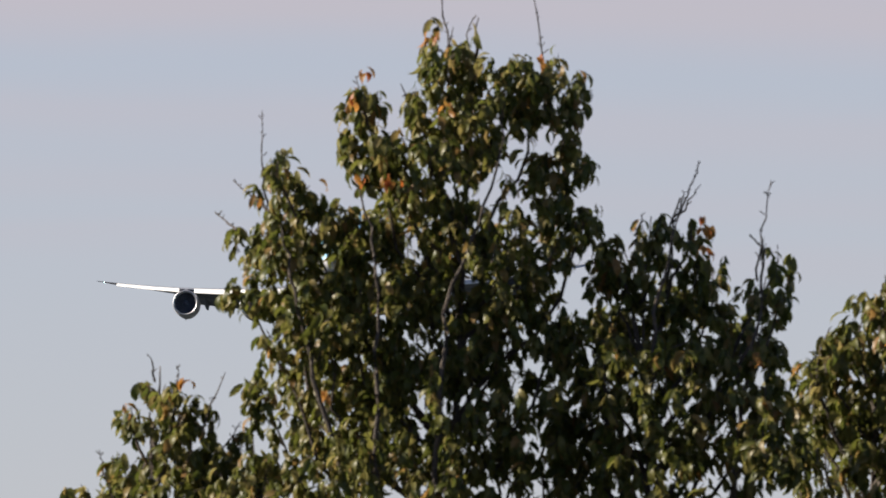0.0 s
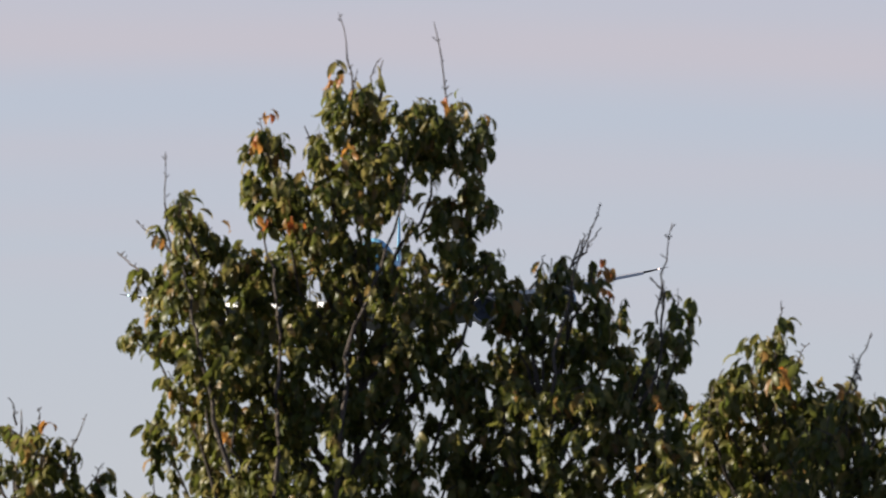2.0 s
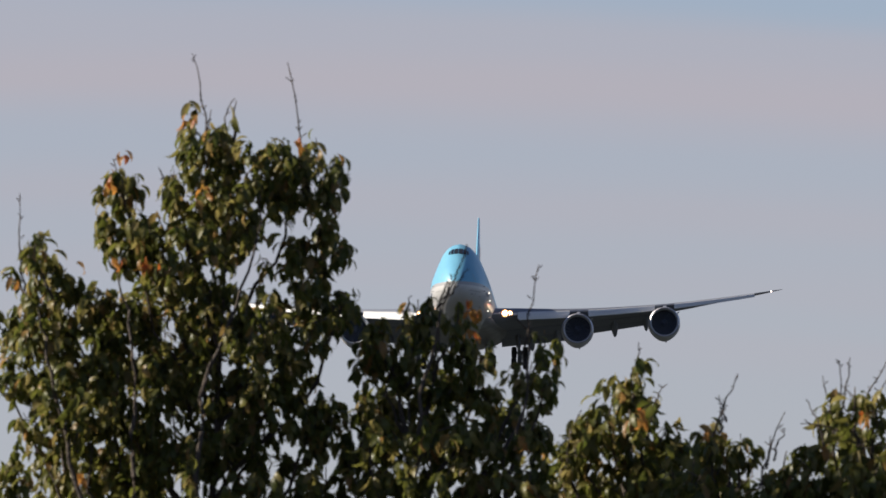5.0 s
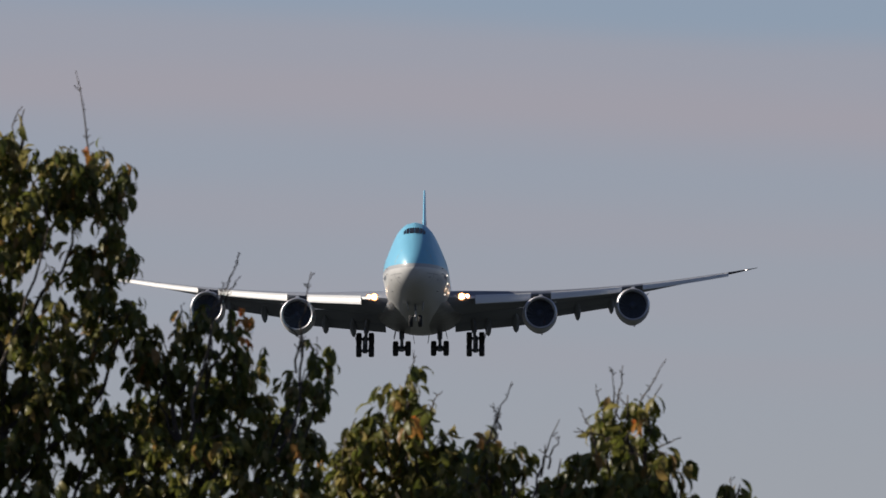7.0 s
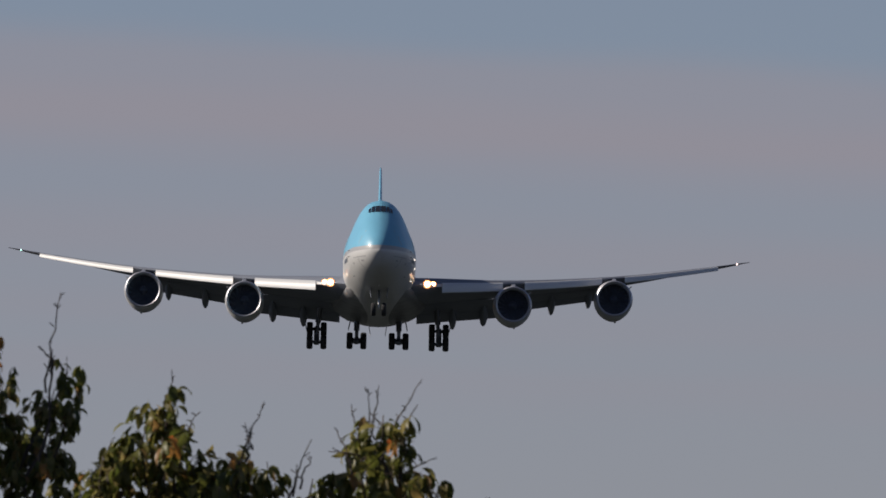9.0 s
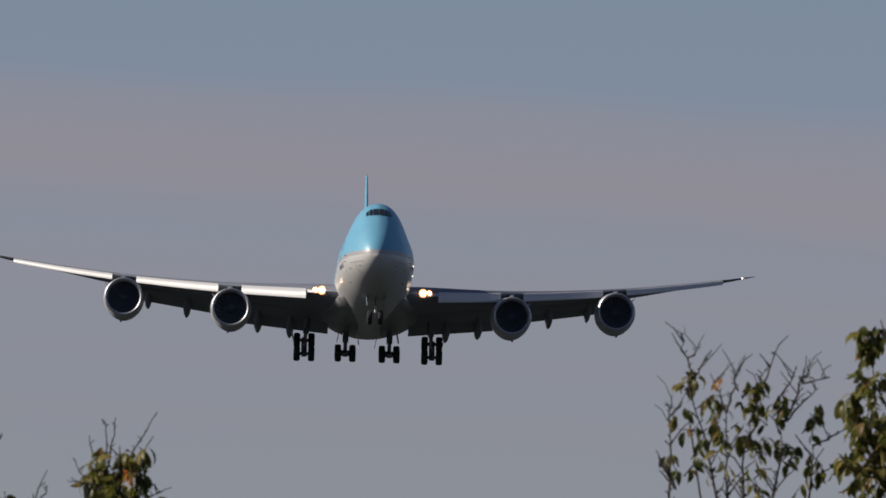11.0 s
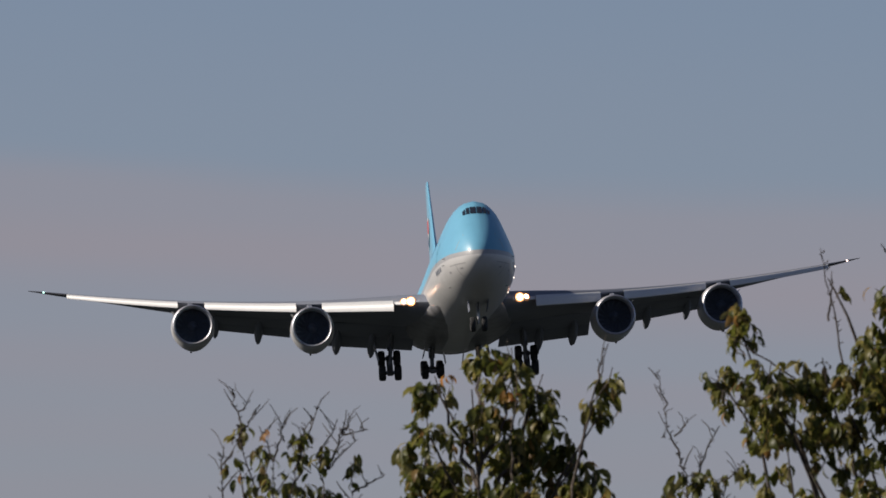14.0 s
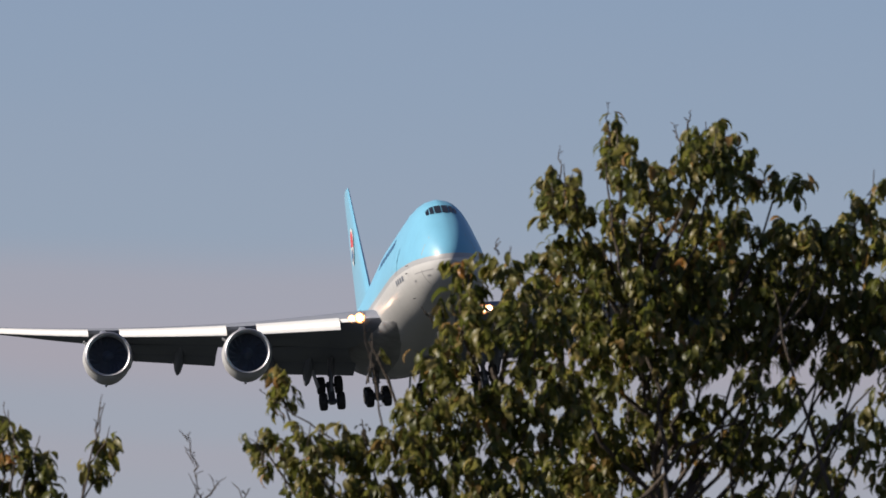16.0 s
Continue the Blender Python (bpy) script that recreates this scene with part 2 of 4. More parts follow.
def curve_at(table, s):
    """Smooth reading of a table of (s, value)."""
    xs, ys = [a for a, _ in table], [b for _, b in table]
    if s <= xs[0] or s >= xs[-1]:
        return ys[0] if s <= xs[0] else ys[-1]
    i = max(k for k in range(len(xs) - 1) if xs[k] <= s)
    h = xs[i + 1] - xs[i]
    d = [(ys[k + 1] - ys[k]) / (xs[k + 1] - xs[k]) for k in range(len(xs) - 1)]

    def slope(k):
        if k == 0 or k == len(xs) - 1:
            return d[0] if k == 0 else d[-1]
        return 0 if d[k - 1] * d[k] <= 0 else 2 * d[k - 1] * d[k] / (d[k - 1] + d[k])
    t = (s - xs[i]) / h
    return ((2 * t**3 - 3 * t**2 + 1) * ys[i] + (t**3 - 2 * t**2 + t) * h * slope(i)
            + (3 * t**2 - 2 * t**3) * ys[i + 1] + (t**3 - t**2) * h * slope(i + 1))


# ---- ground ----
def build_ground():
    g = 4500
    bm = bmesh.new()
    bmesh.ops.create_grid(bm, x_segments=40, y_segments=40, size=g)
    for v in bm.verts:
        far = v.co.length / g
        v.co.z = noise.noise(v.co * 0.002) * 3.0 * far
    ob = part("ground", bm, GRASS, None, "flat grassy ground under the trees")
    return tagged(ob, category="ground", kind="structure")


# ---- airliner: x to its left wing, y aft from the nose, z up; the origin lies amidships ----
MID = Vector((0, 30, 5))
BOTTOM = ((0, 4.95), (0.4, 4.2), (1.2, 3.55), (3, 2.85), (6, 2.25), (10, 2.0), (19, 2.12), (43.5, 2.12), (52, 2.85), (60, 4.0), (68, 5.6), (74.5, 7.3))
TOP = ((0, 5.05), (0.3, 5.75), (1, 6.6), (2, 7.4), (3, 8.05), (4.2, 8.75), (5.6, 9.55), (7, 10.0), (9, 10.25), (12, 10.35), (30, 10.3), (35, 9.9), (41, 8.9), (45, 8.5), (60, 8.5), (74.5, 8.1))
HALF = ((0, 0.05), (0.3, 0.72), (1, 1.38), (2, 1.95), (3.2, 2.4), (5, 2.72), (7, 2.96), (10, 3.16), (13, 3.25), (52, 3.25), (60, 2.6), (68, 1.45), (74.5, 0.25))
CENTRE = ((0, 5.0), (1, 4.95), (4, 5.1), (10, 5.25), (52, 5.25), (60, 5.7), (68, 6.7), (74.5, 7.7))


# half width of the section with an upper deck, by the height from the widest line (0) to the crown (1)
TWO_DECKS = ((0, 1.0), (0.13, 0.985), (0.26, 0.926), (0.44, 0.81), (0.60, 0.705), (0.73, 0.605), (0.80, 0.535), (0.87, 0.445), (0.93, 0.335), (0.97, 0.222), (1.0, 0.0))


def hull_half(y, s):
    """Half width of the hull at station y, s of the way from its widest line to its crown."""
    w = curve_at(HALF, y)
    tall = (curve_at(TOP, y) - curve_at(CENTRE, y)) / max(w, 0.05)
    k = max(0.0, min(1.0, (tall - 1.0) / 0.5)) * min(1.0, y / 2.0)
    s = max(0.0, min(1.0, s))
    round_half = math.sqrt(1 - s * s)
    return w * (round_half + (min(round_half, curve_at(TWO_DECKS, s)) - round_half) * k)


def fuselage_point(y, angle):
    """Point on the hull at angle from the left side (0) over the top (90)."""
    c = curve_at(CENTRE, y)
    if math.sin(angle) > 0:
        half = hull_half(y, math.sin(angle)) * (1 if math.cos(angle) >= 0 else -1)
        return Vector((half, y, c + (curve_at(TOP, y) - c) * math.sin(angle)))
    return Vector((curve_at(HALF, y) * math.cos(angle), y, c + (c - curve_at(BOTTOM, y)) * math.sin(angle)))


def hull_patch(y0, y1, z0, z1, side, lift=0.02, nu=6, nv=4):
    """A thin plate that follows the hull between two stations and two heights; side 1 or -1."""
    def at(y, z):
        c = curve_at(CENTRE, y)
        h = curve_at(TOP, y) - c if z >= c else c - curve_at(BOTTOM, y)
        s = max(-1.0, min(1.0, (z - c) / h))
        p = fuselage_point(y, math.asin(s))
        out = Vector((p.x, 0, (p.z - c) * 0.6)).normalized()
        p += out * lift
        return Vector((p.x * side, p.y, p.z)) - MID
    rows = [[at(y0 + (y1 - y0) * i / nu, z0 + (z1 - z0) * j / nv) for j in range(nv + 1)] for i in range(nu + 1)]
    return loft(rows, closed=False)


def airfoil(x, y, z, chord, thick, drop=0.0, n=9):
    """Ring of a wing section with its leading edge at (x, y, z)."""
    up, low = [], []
    for i in range(n):
        s = 0.5 - 0.5 * math.cos(math.pi * i / (n - 1))
        t = thick * chord * (1.48 * math.sqrt(s) - 0.63 * s - 1.76 * s * s + 1.42 * s**3 - 0.51 * s**4) + 0.004
        mid = z - drop * s * chord
        up.append(Vector((x, y + s * chord, mid + t * 1.1)) - MID)
        low.append(Vector((x, y + s * chord, mid - t * 0.9)) - MID)
    return up + low[::-1]


WING_LE_Y = ((0, 21.5), (3, 24.0), (4.4, 25.3), (12.2, 32.0), (21.4, 40.3), (31, 49.0), (32.5, 50.9), (34.1, 53.4))
WING_LE_Z = ((0, 3.75), (3, 4.1), (4.4, 4.30), (12.2, 5.15), (21.4, 6.55), (31, 8.55), (34.1, 9.5))
WING_CHORD = ((0, 18.0), (3, 15.8), (12.2, 9.8), (21.4, 6.7), (31, 3.2), (32.5, 2.1), (34.1, 0.5))
WING_THICK = ((0, 0.13), (4, 0.12), (12, 0.10), (34.1, 0.08))


def build_wing(plane, side):
    def sta(x):
        return curve_at(WING_LE_Y, x), curve_at(WING_LE_Z, x), curve_at(WING_CHORD, x), curve_at(WING_THICK, x)

    def flip(data):
        return [Vector((v.x * side, v.y, v.z)) for v in data[0]], data[1]
    rings = []
    for x in [0, 1.5, 3, 4.4, 6, 8, 10, 12.2, 14.5, 17, 19.5, 21.4, 24, 27, 29.5, 31]:
        y, z, c, t = sta(x)
        rings.append(airfoil(x, y, z, c, t, 0.035 - 0.09 * max(0.0, x - 22.0) / 9))
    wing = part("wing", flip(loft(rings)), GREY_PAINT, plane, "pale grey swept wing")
    rings = [airfoil(x, *sta(x), -0.055) for x in (31.0, 31.8, 32.5, 33.3, 34.1)]
    part("raked_tip", flip(loft(rings)), DARK_METAL, wing, "dark raked wing tip")
    # drooped leading-edge panels between the pylons
    for x0, x1, full in ((4.55, 5.66, 0.30), (5.7, 11.2, 1.0), (13.2, 20.3, 1.0), (22.4, 31.1, 1.0)):
        rings = []
        for i in range(9):
            x = x0 + (x1 - x0) * i / 8
            y, z, c, t = sta(x)
            k = (0.96 - 0.62 * x / 31) * full
            line = [(0.34, 0.20), (0.10, 0.14), (-0.22, -0.02), (-0.44, -0.30), (-0.56, -0.66), (-0.58, -0.92)]
            front = [Vector((x, y + a * k, z + b * k)) - MID for a, b in line]
            back = [Vector((x, y + (a + 0.10) * k, z + (b - 0.05) * k)) - MID for a, b in reversed(line)]
            rings.append(front + back)
        part("slat" if full == 1.0 else "leading_edge", flip(loft(rings)), WHITE_PAINT, wing, "drooped pale leading-edge slat" if full == 1.0 else "pale fixed leading edge")
    # lowered trailing-edge flaps, two elements each
    for a, b in (((3.5, 35.6, 3.55, 43.4, 2.30), (10.9, 38.6, 4.35, 43.9, 3.05)), ((13.3, 39.4, 4.85, 44.4, 3.85), (22.3, 45.58, 6.21, 48.85, 5.62))):
        for s0, s1 in ((0.0, 0.60), (0.585, 1.0)):
            rings = []
            for i in range(7):
                f = i / 6
                x, y0, z0, y1, z1 = (p + (q - p) * f for p, q in zip(a, b))
                ya, yb = y0 + (y1 - y0) * s0, y0 + (y1 - y0) * s1
                za, zb = z0 + (z1 - z0) * s0**1.3, z0 + (z1 - z0) * s1**1.3
                ring = airfoil(x, ya, za, yb - ya, 0.05, (za - zb) / (yb - ya), 7)
                rings.append(ring)
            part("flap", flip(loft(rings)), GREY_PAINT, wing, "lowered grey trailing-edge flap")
    # canoe fairings over the flap tracks
    for x, y, z, r in ((6.8, 43.5, 2.60, 0.36), (9.6, 43.6, 3.00, 0.40), (15.8, 45.6, 4.30, 0.36), (19.2, 47.3, 5.10, 0.34)):
        body = turned([(-4.4, 0.04), (-3.4, 0.22), (-2.0, 0.36), (-0.6, 0.40), (0.8, 0.30), (1.6, 0.16), (2.1, 0.03)], 14)
        m = Matrix.Translation(Vector((x, y, z)) - MID) @ Matrix.Rotation(radians(-14), 4, "X") @ Matrix.Diagonal((r / 0.40, 1, 1.7 * r / 0.40, 1))
        part("flap_track_fairing", flip(moved(body, m)), GREY_PAINT, wing, "grey canoe-shaped fairing")
    # lamps in the wing root and at the tip
    for x, dy, r, mat in ((4.35, -0.10, 0.22, LAMP_GLOW), (4.88, 0.08, 0.16, LAMP_GLOW)):
        y, z, c, t = sta(x)
        ball = turned([(-r * 0.6, 0.01), (-r * 0.5, r * 0.6), (-r * 0.2, r * 0.92), (0, r), (0.12, r * 0.9)], 16)
        ring = turned([(0.05, r), (-0.02, r * 1.4), (0.02, r * 1.65), (0.12, r * 1.75), (0.16, r)], 16)
        part("landing_light", flip(moved(ball, Matrix.Translation(Vector((x, y + dy - 0.12, z + 0.02)) - MID))), mat, wing, "glowing warm landing light")
        # the glare is added as a glowing ring round the lamp
        part("lamp_glare_ring", flip(moved((ring[0], ring[1][:-2]), Matrix.Translation(Vector((x, y + dy - 0.12, z + 0.02)) - MID))), LAMP_GLARE, wing, "warm glowing ring for the lamp's glare")
    y, z, c, t = sta(32.9)
    ball = turned([(-0.10, 0.01), (-0.06, 0.06), (0.05, 0.07), (0.2, 0.02)], 10)
    part("navigation_light", flip(moved(ball, Matrix.Translation(Vector((32.9, y - 0.05, z)) - MID))), NAV_RED if side > 0 else NAV_GREEN, wing)


def build_engine(plane, x, y, z, wing_y, wing_z):
    """Turbofan with its pylon; y is the inlet's station."""
    c = Vector((x, y, z)) - MID
    here = Matrix.Translation(c) @ Matrix.Rotation(radians(2 if x > 0 else -2), 4, "Z")
    cowl = turned([(1.5, 1.42), (0.6, 1.38), (0.16, 1.40), (0.03, 1.47), (0.0, 1.54), (0.06, 1.60), (0.3, 1.66), (1.0, 1.74), (2.4, 1.76), (3.8, 1.66), (4.7, 1.50), (4.62, 1.40), (3.4, 1.44)], 40)
    # a fuller chin for the gearbox
    cowl = [Vector((v[0], v[1], v[2] - (0.14 * max(0.0, -v[2] / 1.7)**6 if v[1] > 0.25 else 0.0))) for v in cowl[0]], cowl[1][:-2]
    engine = part("engine", moved(cowl, here), NACELLE_PAINT, plane, "white turbofan nacelle with bright inlet lip")
    lip = turned([(0.30, 1.395), (0.14, 1.41), (0.02, 1.48), (-0.015, 1.545), (0.05, 1.615), (0.28, 1.668)], 40)
    part("inlet_lip", moved((lip[0], lip[1][:-2]), here), BRIGHT_METAL, engine, "polished metal inlet lip")
    disc = turned([(1.30, 1.41), (1.34, 0.45), (1.36, 0.02)], 32)
    part("fan_disc", moved((disc[0], disc[1][:-2]), here), FAN_BLADE, engine)
    blade = loft([[Vector((math.sin(a) * r - w * math.cos(a), 1.20 + (0.10 if w > 0 else -0.10) + h, math.cos(a) * r + w * math.sin(a)))
                   for w, h in ((-0.12, 0), (0.12, 0), (0.12, 0.02), (-0.12, 0.02))] for r, a in ((0.42, 0.0), (0.9, 0.10), (1.39, 0.26))])
    for k in range(18):
        part("fan_blade", moved(blade, here @ Matrix.Rotation(2 * math.pi * k / 18, 4, "Y")), FAN_BLADE, engine)
    spin = turned([(0.66, 0.01), (0.78, 0.14), (1.0, 0.32), (1.26, 0.45)], 20)
    part("spinner", moved(spin, here), FAN_BLADE, engine, "grey conical spinner")
    core = turned([(3.5, 1.0), (4.8, 0.98), (6.0, 0.72), (6.05, 0.62), (5.2, 0.5), (6.4, 0.30), (7.2, 0.03)], 24)
    part("exhaust_core", moved(core, here), DARK_METAL, engine, "dark metal exhaust cone")
    mast = moved(block(0.16, 0.9, 0.30, 0.03), here @ Matrix.Translation((0.22 if x > 0 else -0.22, 2.5, -1.84)))
    part("drain_mast", mast, NACELLE_PAINT, engine)
    strake = moved(block(0.05, 1.3, 0.42, 0.015), here @ Matrix.Rotation(radians(52 if x > 0 else -52), 4, "Y") @ Matrix.Translation((0, 2.0, 1.88)))
    part("strake", strake, NACELLE_PAINT, engine, "thin vortex strake on the cowl")
    rings = []
    for s, w in ((0.0, 0.10), (0.15, 0.26), (0.5, 0.30), (0.85, 0.24), (1.0, 0.06)):
        ys = y + 1.4 + (wing_y + 3.2 - y - 1.4) * s
        low = z + 1.55 - 0.55 * s
        top = z + 1.72 + (wing_z + 0.10 - z - 1.72) * min(1, s * 1.9)
        rings.append([Vector((x + sx * w, ys, zz)) - MID for sx, zz in ((-1, low), (1, low), (1, (low + top) / 2), (0.6, top), (-0.6, top), (-1, (low + top) / 2))])
    part("pylon", loft(rings), GREY_PAINT, engine, "grey engine pylon")


def build_wheel(parent, m, r=0.65, w=0.56):
    tyre = turned([(-w * 0.30, r * 0.55), (-w * 0.48, r * 0.66), (-w * 0.5, r * 0.80), (-w * 0.40, r * 0.95), (-w * 0.2, r), (w * 0.2, r), (w * 0.40, r * 0.95), (w * 0.5, r * 0.80), (w * 0.48, r * 0.66), (w * 0.30, r * 0.55)], 24, "x")
    part("wheel", moved(tyre, m), RUBBER, parent, "black rubber tyre")
    rim = turned([(-w * 0.34, 0.06), (-w * 0.30, r * 0.3), (-w * 0.34, r * 0.56), (w * 0.34, r * 0.56), (w * 0.30, r * 0.3), (w * 0.34, 0.06)], 18, "x")
    part("rim", moved(rim, m), STRUT_METAL, parent, "grey metal wheel rim")


def build_truck(plane, x, y, low, top, tilt, track, base, lean=0.0):
    """Four-wheel landing gear leg; low is the underside of its lowest tyres."""
    r = 0.65
    t = radians(tilt)
    zc = low + r + abs(math.sin(t)) * base / 2
    mid = Vector((x, y, zc)) - MID
    head = Vector((x + lean, y + 0.2, top)) - MID
    leg = part("landing_gear", joined(tube([mid, mid.lerp(head, 0.40)], [0.17, 0.17], 12), tube([mid.lerp(head, 0.37), head], [0.26, 0.28], 12)), STRUT_METAL, plane, "lowered four-wheel main landing gear")
    part("bogie_beam", moved(block(0.50, base + 0.5, 0.36, 0.06), Matrix.Translation(mid) @ Matrix.Rotation(t, 4, "X")), STRUT_METAL, leg)
    part("drag_brace", tube([mid.lerp(head, 0.4), head + Vector((0, -1.5, 0.1))], [0.08, 0.08], 8), STRUT_METAL, leg)
    part("torque_link", tube([mid + Vector((0, 0.1, 0.2)), mid.lerp(head, 0.3) + Vector((0, 0.5, 0)), mid.lerp(head, 0.55)], [0.06, 0.05, 0.06], 8), STRUT_METAL, leg)
    for e in (-1, 1):
        ax = mid + Matrix.Rotation(t, 3, "X") @ Vector((0, e * base / 2, 0))
        part("axle", tube([ax - Vector((track / 2, 0, 0)), ax + Vector((track / 2, 0, 0))], [0.15, 0.15], 10), STRUT_METAL, leg)
        for s in (-1, 1):
            build_wheel(leg, Matrix.Translation(ax + Vector((s * track / 2, 0, 0))), r)
    return leg


def build_airliner():
    plane = tagged(new("airliner"), "sky blue and white four-engine airliner landing with wheels down", "airplane")
    rings = []
    for y in [0, 0.08, 0.2, 0.4, 0.7, 1, 1.5, 2, 2.6, 3.2, 3.8, 4.4, 5, 5.6, 6.3, 7, 8, 9, 10, 12, 15, 20, 25, 30, 33, 36, 39, 42, 45, 50, 53, 56, 59, 62, 65, 68, 71, 73.5, 74.5]:
        rings.append([fuselage_point(y, 2 * math.pi * k / 48) - MID for k in range(48)])
    hull = part("fuselage", loft(rings), LIVERY, plane, "sky blue upper hull, white lower hull, silver stripe")
    # wing-to-body fairing, its underside shade put into a dark grey colour
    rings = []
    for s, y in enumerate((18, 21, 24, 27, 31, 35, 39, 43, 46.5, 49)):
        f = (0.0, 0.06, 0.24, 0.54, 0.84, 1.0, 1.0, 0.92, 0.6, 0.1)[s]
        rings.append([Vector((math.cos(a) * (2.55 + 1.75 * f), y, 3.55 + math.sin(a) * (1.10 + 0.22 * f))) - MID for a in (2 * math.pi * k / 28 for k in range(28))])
    part("belly_fairing", loft(rings), SHADED_BELLY, plane, "white bulged belly fairing, painted dark grey for its shade")
    # cockpit panes wrapped round the brow
    for side in (1, -1):
        for y0, y1, z0, z1, z2, z3 in ((0.04, 0.47, 8.76, 9.40, 8.75, 9.37), (0.55, 0.80, 8.74, 9.36, 8.72, 9.26), (0.87, 1.07, 8.71, 9.22, 8.66, 8.98)):
            rows = []
            for i in range(6):
                f = i / 5
                row = []
                for j in range(5):
                    lo, hi = z0 + (z2 - z0) * f, z1 + (z3 - z1) * f
                    zz, xx = lo + (hi - lo) * j / 4, y0 + (y1 - y0) * f
                    ya, yb = 2.0, 10.0
                    for _ in range(26):
                        ym = (ya + yb) / 2
                        cc = curve_at(CENTRE, ym)
                        k = (zz - cc) / (curve_at(TOP, ym) - cc)
                        half = hull_half(ym, k) if k < 1 else 0
                        ya, yb = (ym, yb) if half < xx else (ya, ym)
                    row.append(Vector((xx * side, ya - 0.035, zz + 0.02)) - MID)
                rows.append(row)
            part("cockpit_pane", loft(rows, closed=False), GLASS, hull, "dark cockpit window pane")
    # unreadable markings as plain bars
    for side in (1, -1):
        for k in range(4):
            part("marking_bar", hull_patch(6.4 + k * 0.85, 6.9 + k * 0.85, 4.50, 4.86, side), GREY_INK, hull, "grey unreadable marking")
        for k in range(7):
            part("title_bar", hull_patch(15.5 + k * 1.9, 16.6 + k * 1.9, 7.9, 8.5, side), DARK_INK, hull, "dark blue unreadable marking")
        part("cabin_door", hull_patch(8.6, 9.7, 5.3, 7.0, side, 0.015), LIVERY, hull)
        # glints on the left flank, added as tiny glowing balls
        for y, z in ((9.0, 5.0), (11.5, 4.4), (15.0, 3.6)) if side > 0 else ():
            ball = turned([(-0.1, 0.01), (-0.06, 0.06), (0.04, 0.07), (0.1, 0.02)], 10)
            p = fuselage_point(y, math.asin((z - 5.25) / 3.25))
            part("hull_glint", moved(ball, Matrix.Translation(Vector((p.x * side, y, p.z)) - MID)), GLINT_GLOW, hull)
    # seams of the nose door and the radome, and small probes
    for side in (1, -1):
        for y0, y1, z0, z1 in ((0.9, 3.2, 4.50, 4.56), (2.1, 2.16, 3.6, 4.5), (2.1, 2.16, 4.56, 6.9), (3.4, 3.9, 4.02, 4.16), (1.4, 1.75, 4.12, 4.24), (11.0, 11.06, 2.6, 6.8), (20.0, 20.06, 2.4, 6.8)):
            part("hull_seam", hull_patch(y0, y1, z0, z1, side, 0.006), SEAM_INK, hull, "thin panel seam")
        for y, z in ((4.6, 5.3), (4.9, 4.8), (6.2, 3.2)):
            p = fuselage_point(y, math.asin((z - curve_at(CENTRE, y)) / ((curve_at(TOP, y) - curve_at(CENTRE, y)) if z > curve_at(CENTRE, y) else (curve_at(CENTRE, y) - curve_at(BOTTOM, y)))))
            q = Vector((p.x * side, p.y, p.z)) - MID
            part("probe", tube([q, q + Vector((0.16 * side, 0, -0.02)), q + Vector((0.18 * side, -0.25, -0.02))], [0.03, 0.025, 0.012], 6), DARK_METAL, hull)
    for y, x in ((46.8, 0.75), (46.8, -0.75)):
        part("gear_door", moved(block(0.05, 1.5, 0.9, 0.015), Matrix.Translation(Vector((x, y - 1.2, 1.82)) - MID) @ Matrix.Rotation(radians(9 if x > 0 else -9), 4, "Y")), WHITE_PAINT, plane, "open landing gear door")
    for x in (-6.6, 6.6):
        part("gear_door", moved(block(0.06, 1.8, 1.3, 0.015), Matrix.Translation(Vector((x, 39.2, 1.75)) - MID) @ Matrix.Rotation(radians(14 if x > 0 else -14), 4, "Y")), GREY_PAINT, plane, "open landing gear door")
    for x in (-2.6, 2.6):
        part("gear_door", moved(block(0.06, 2.2, 0.8, 0.015), Matrix.Translation(Vector((x, 42.0, 1.95)) - MID) @ Matrix.Rotation(radians(-12 if x > 0 else 12), 4, "Y")), GREY_PAINT, plane, "open landing gear door")
    for side in (1, -1):
        build_wing(plane, side)
        build_engine(plane, 12.15 * side, 28.6, 2.95, 32.0, 5.15)
        build_engine(plane, 21.4 * side, 36.8, 4.4, 40.3, 6.55)
        build_truck(plane, 5.55 * side, 39.5, -0.55, 4.0, 52, 1.26, 1.60, -0.3 * side)
        build_truck(plane, 1.92 * side, 43.0, -0.20, 3.2, 14, 1.26, 1.50)
    # nose gear
    foot, head = Vector((0, 8.2, 0.45)) - MID, Vector((0, 8.6, 2.6)) - MID
    gear = part("nose_gear", joined(tube([foot, foot.lerp(head, 0.5)], [0.09, 0.09], 12), tube([foot.lerp(head, 0.45), head], [0.14, 0.15], 12)), WHITE_PAINT, plane, "lowered two-wheel nose gear")
    for s in (-1, 1):
        build_wheel(gear, Matrix.Translation(foot + Vector((0.46 * s, 0, 0))), 0.6, 0.42)
        part("nose_gear_door", moved(block(0.04, 2.0, 0.9, 0.01), Matrix.Translation(Vector((0.75 * s, 8.0, 1.9)) - MID) @ Matrix.Rotation(radians(8 * s), 4, "Y")), GREY_PAINT, gear)
    part("drag_brace", tube([foot.lerp(head, 0.45), head + Vector((0, -1.6, 0))], [0.06, 0.06], 8), STRUT_METAL, gear)
    # fin and tailplane
    rings = []
    for f in (0, 0.25, 0.5, 0.75, 0.96, 1.0):
        y, z, c = 59.5 + 13.4 * f, 8.1 + 11.4 * f, (14.0 - 10.2 * f) * (1 if f < 0.99 else 0.86)
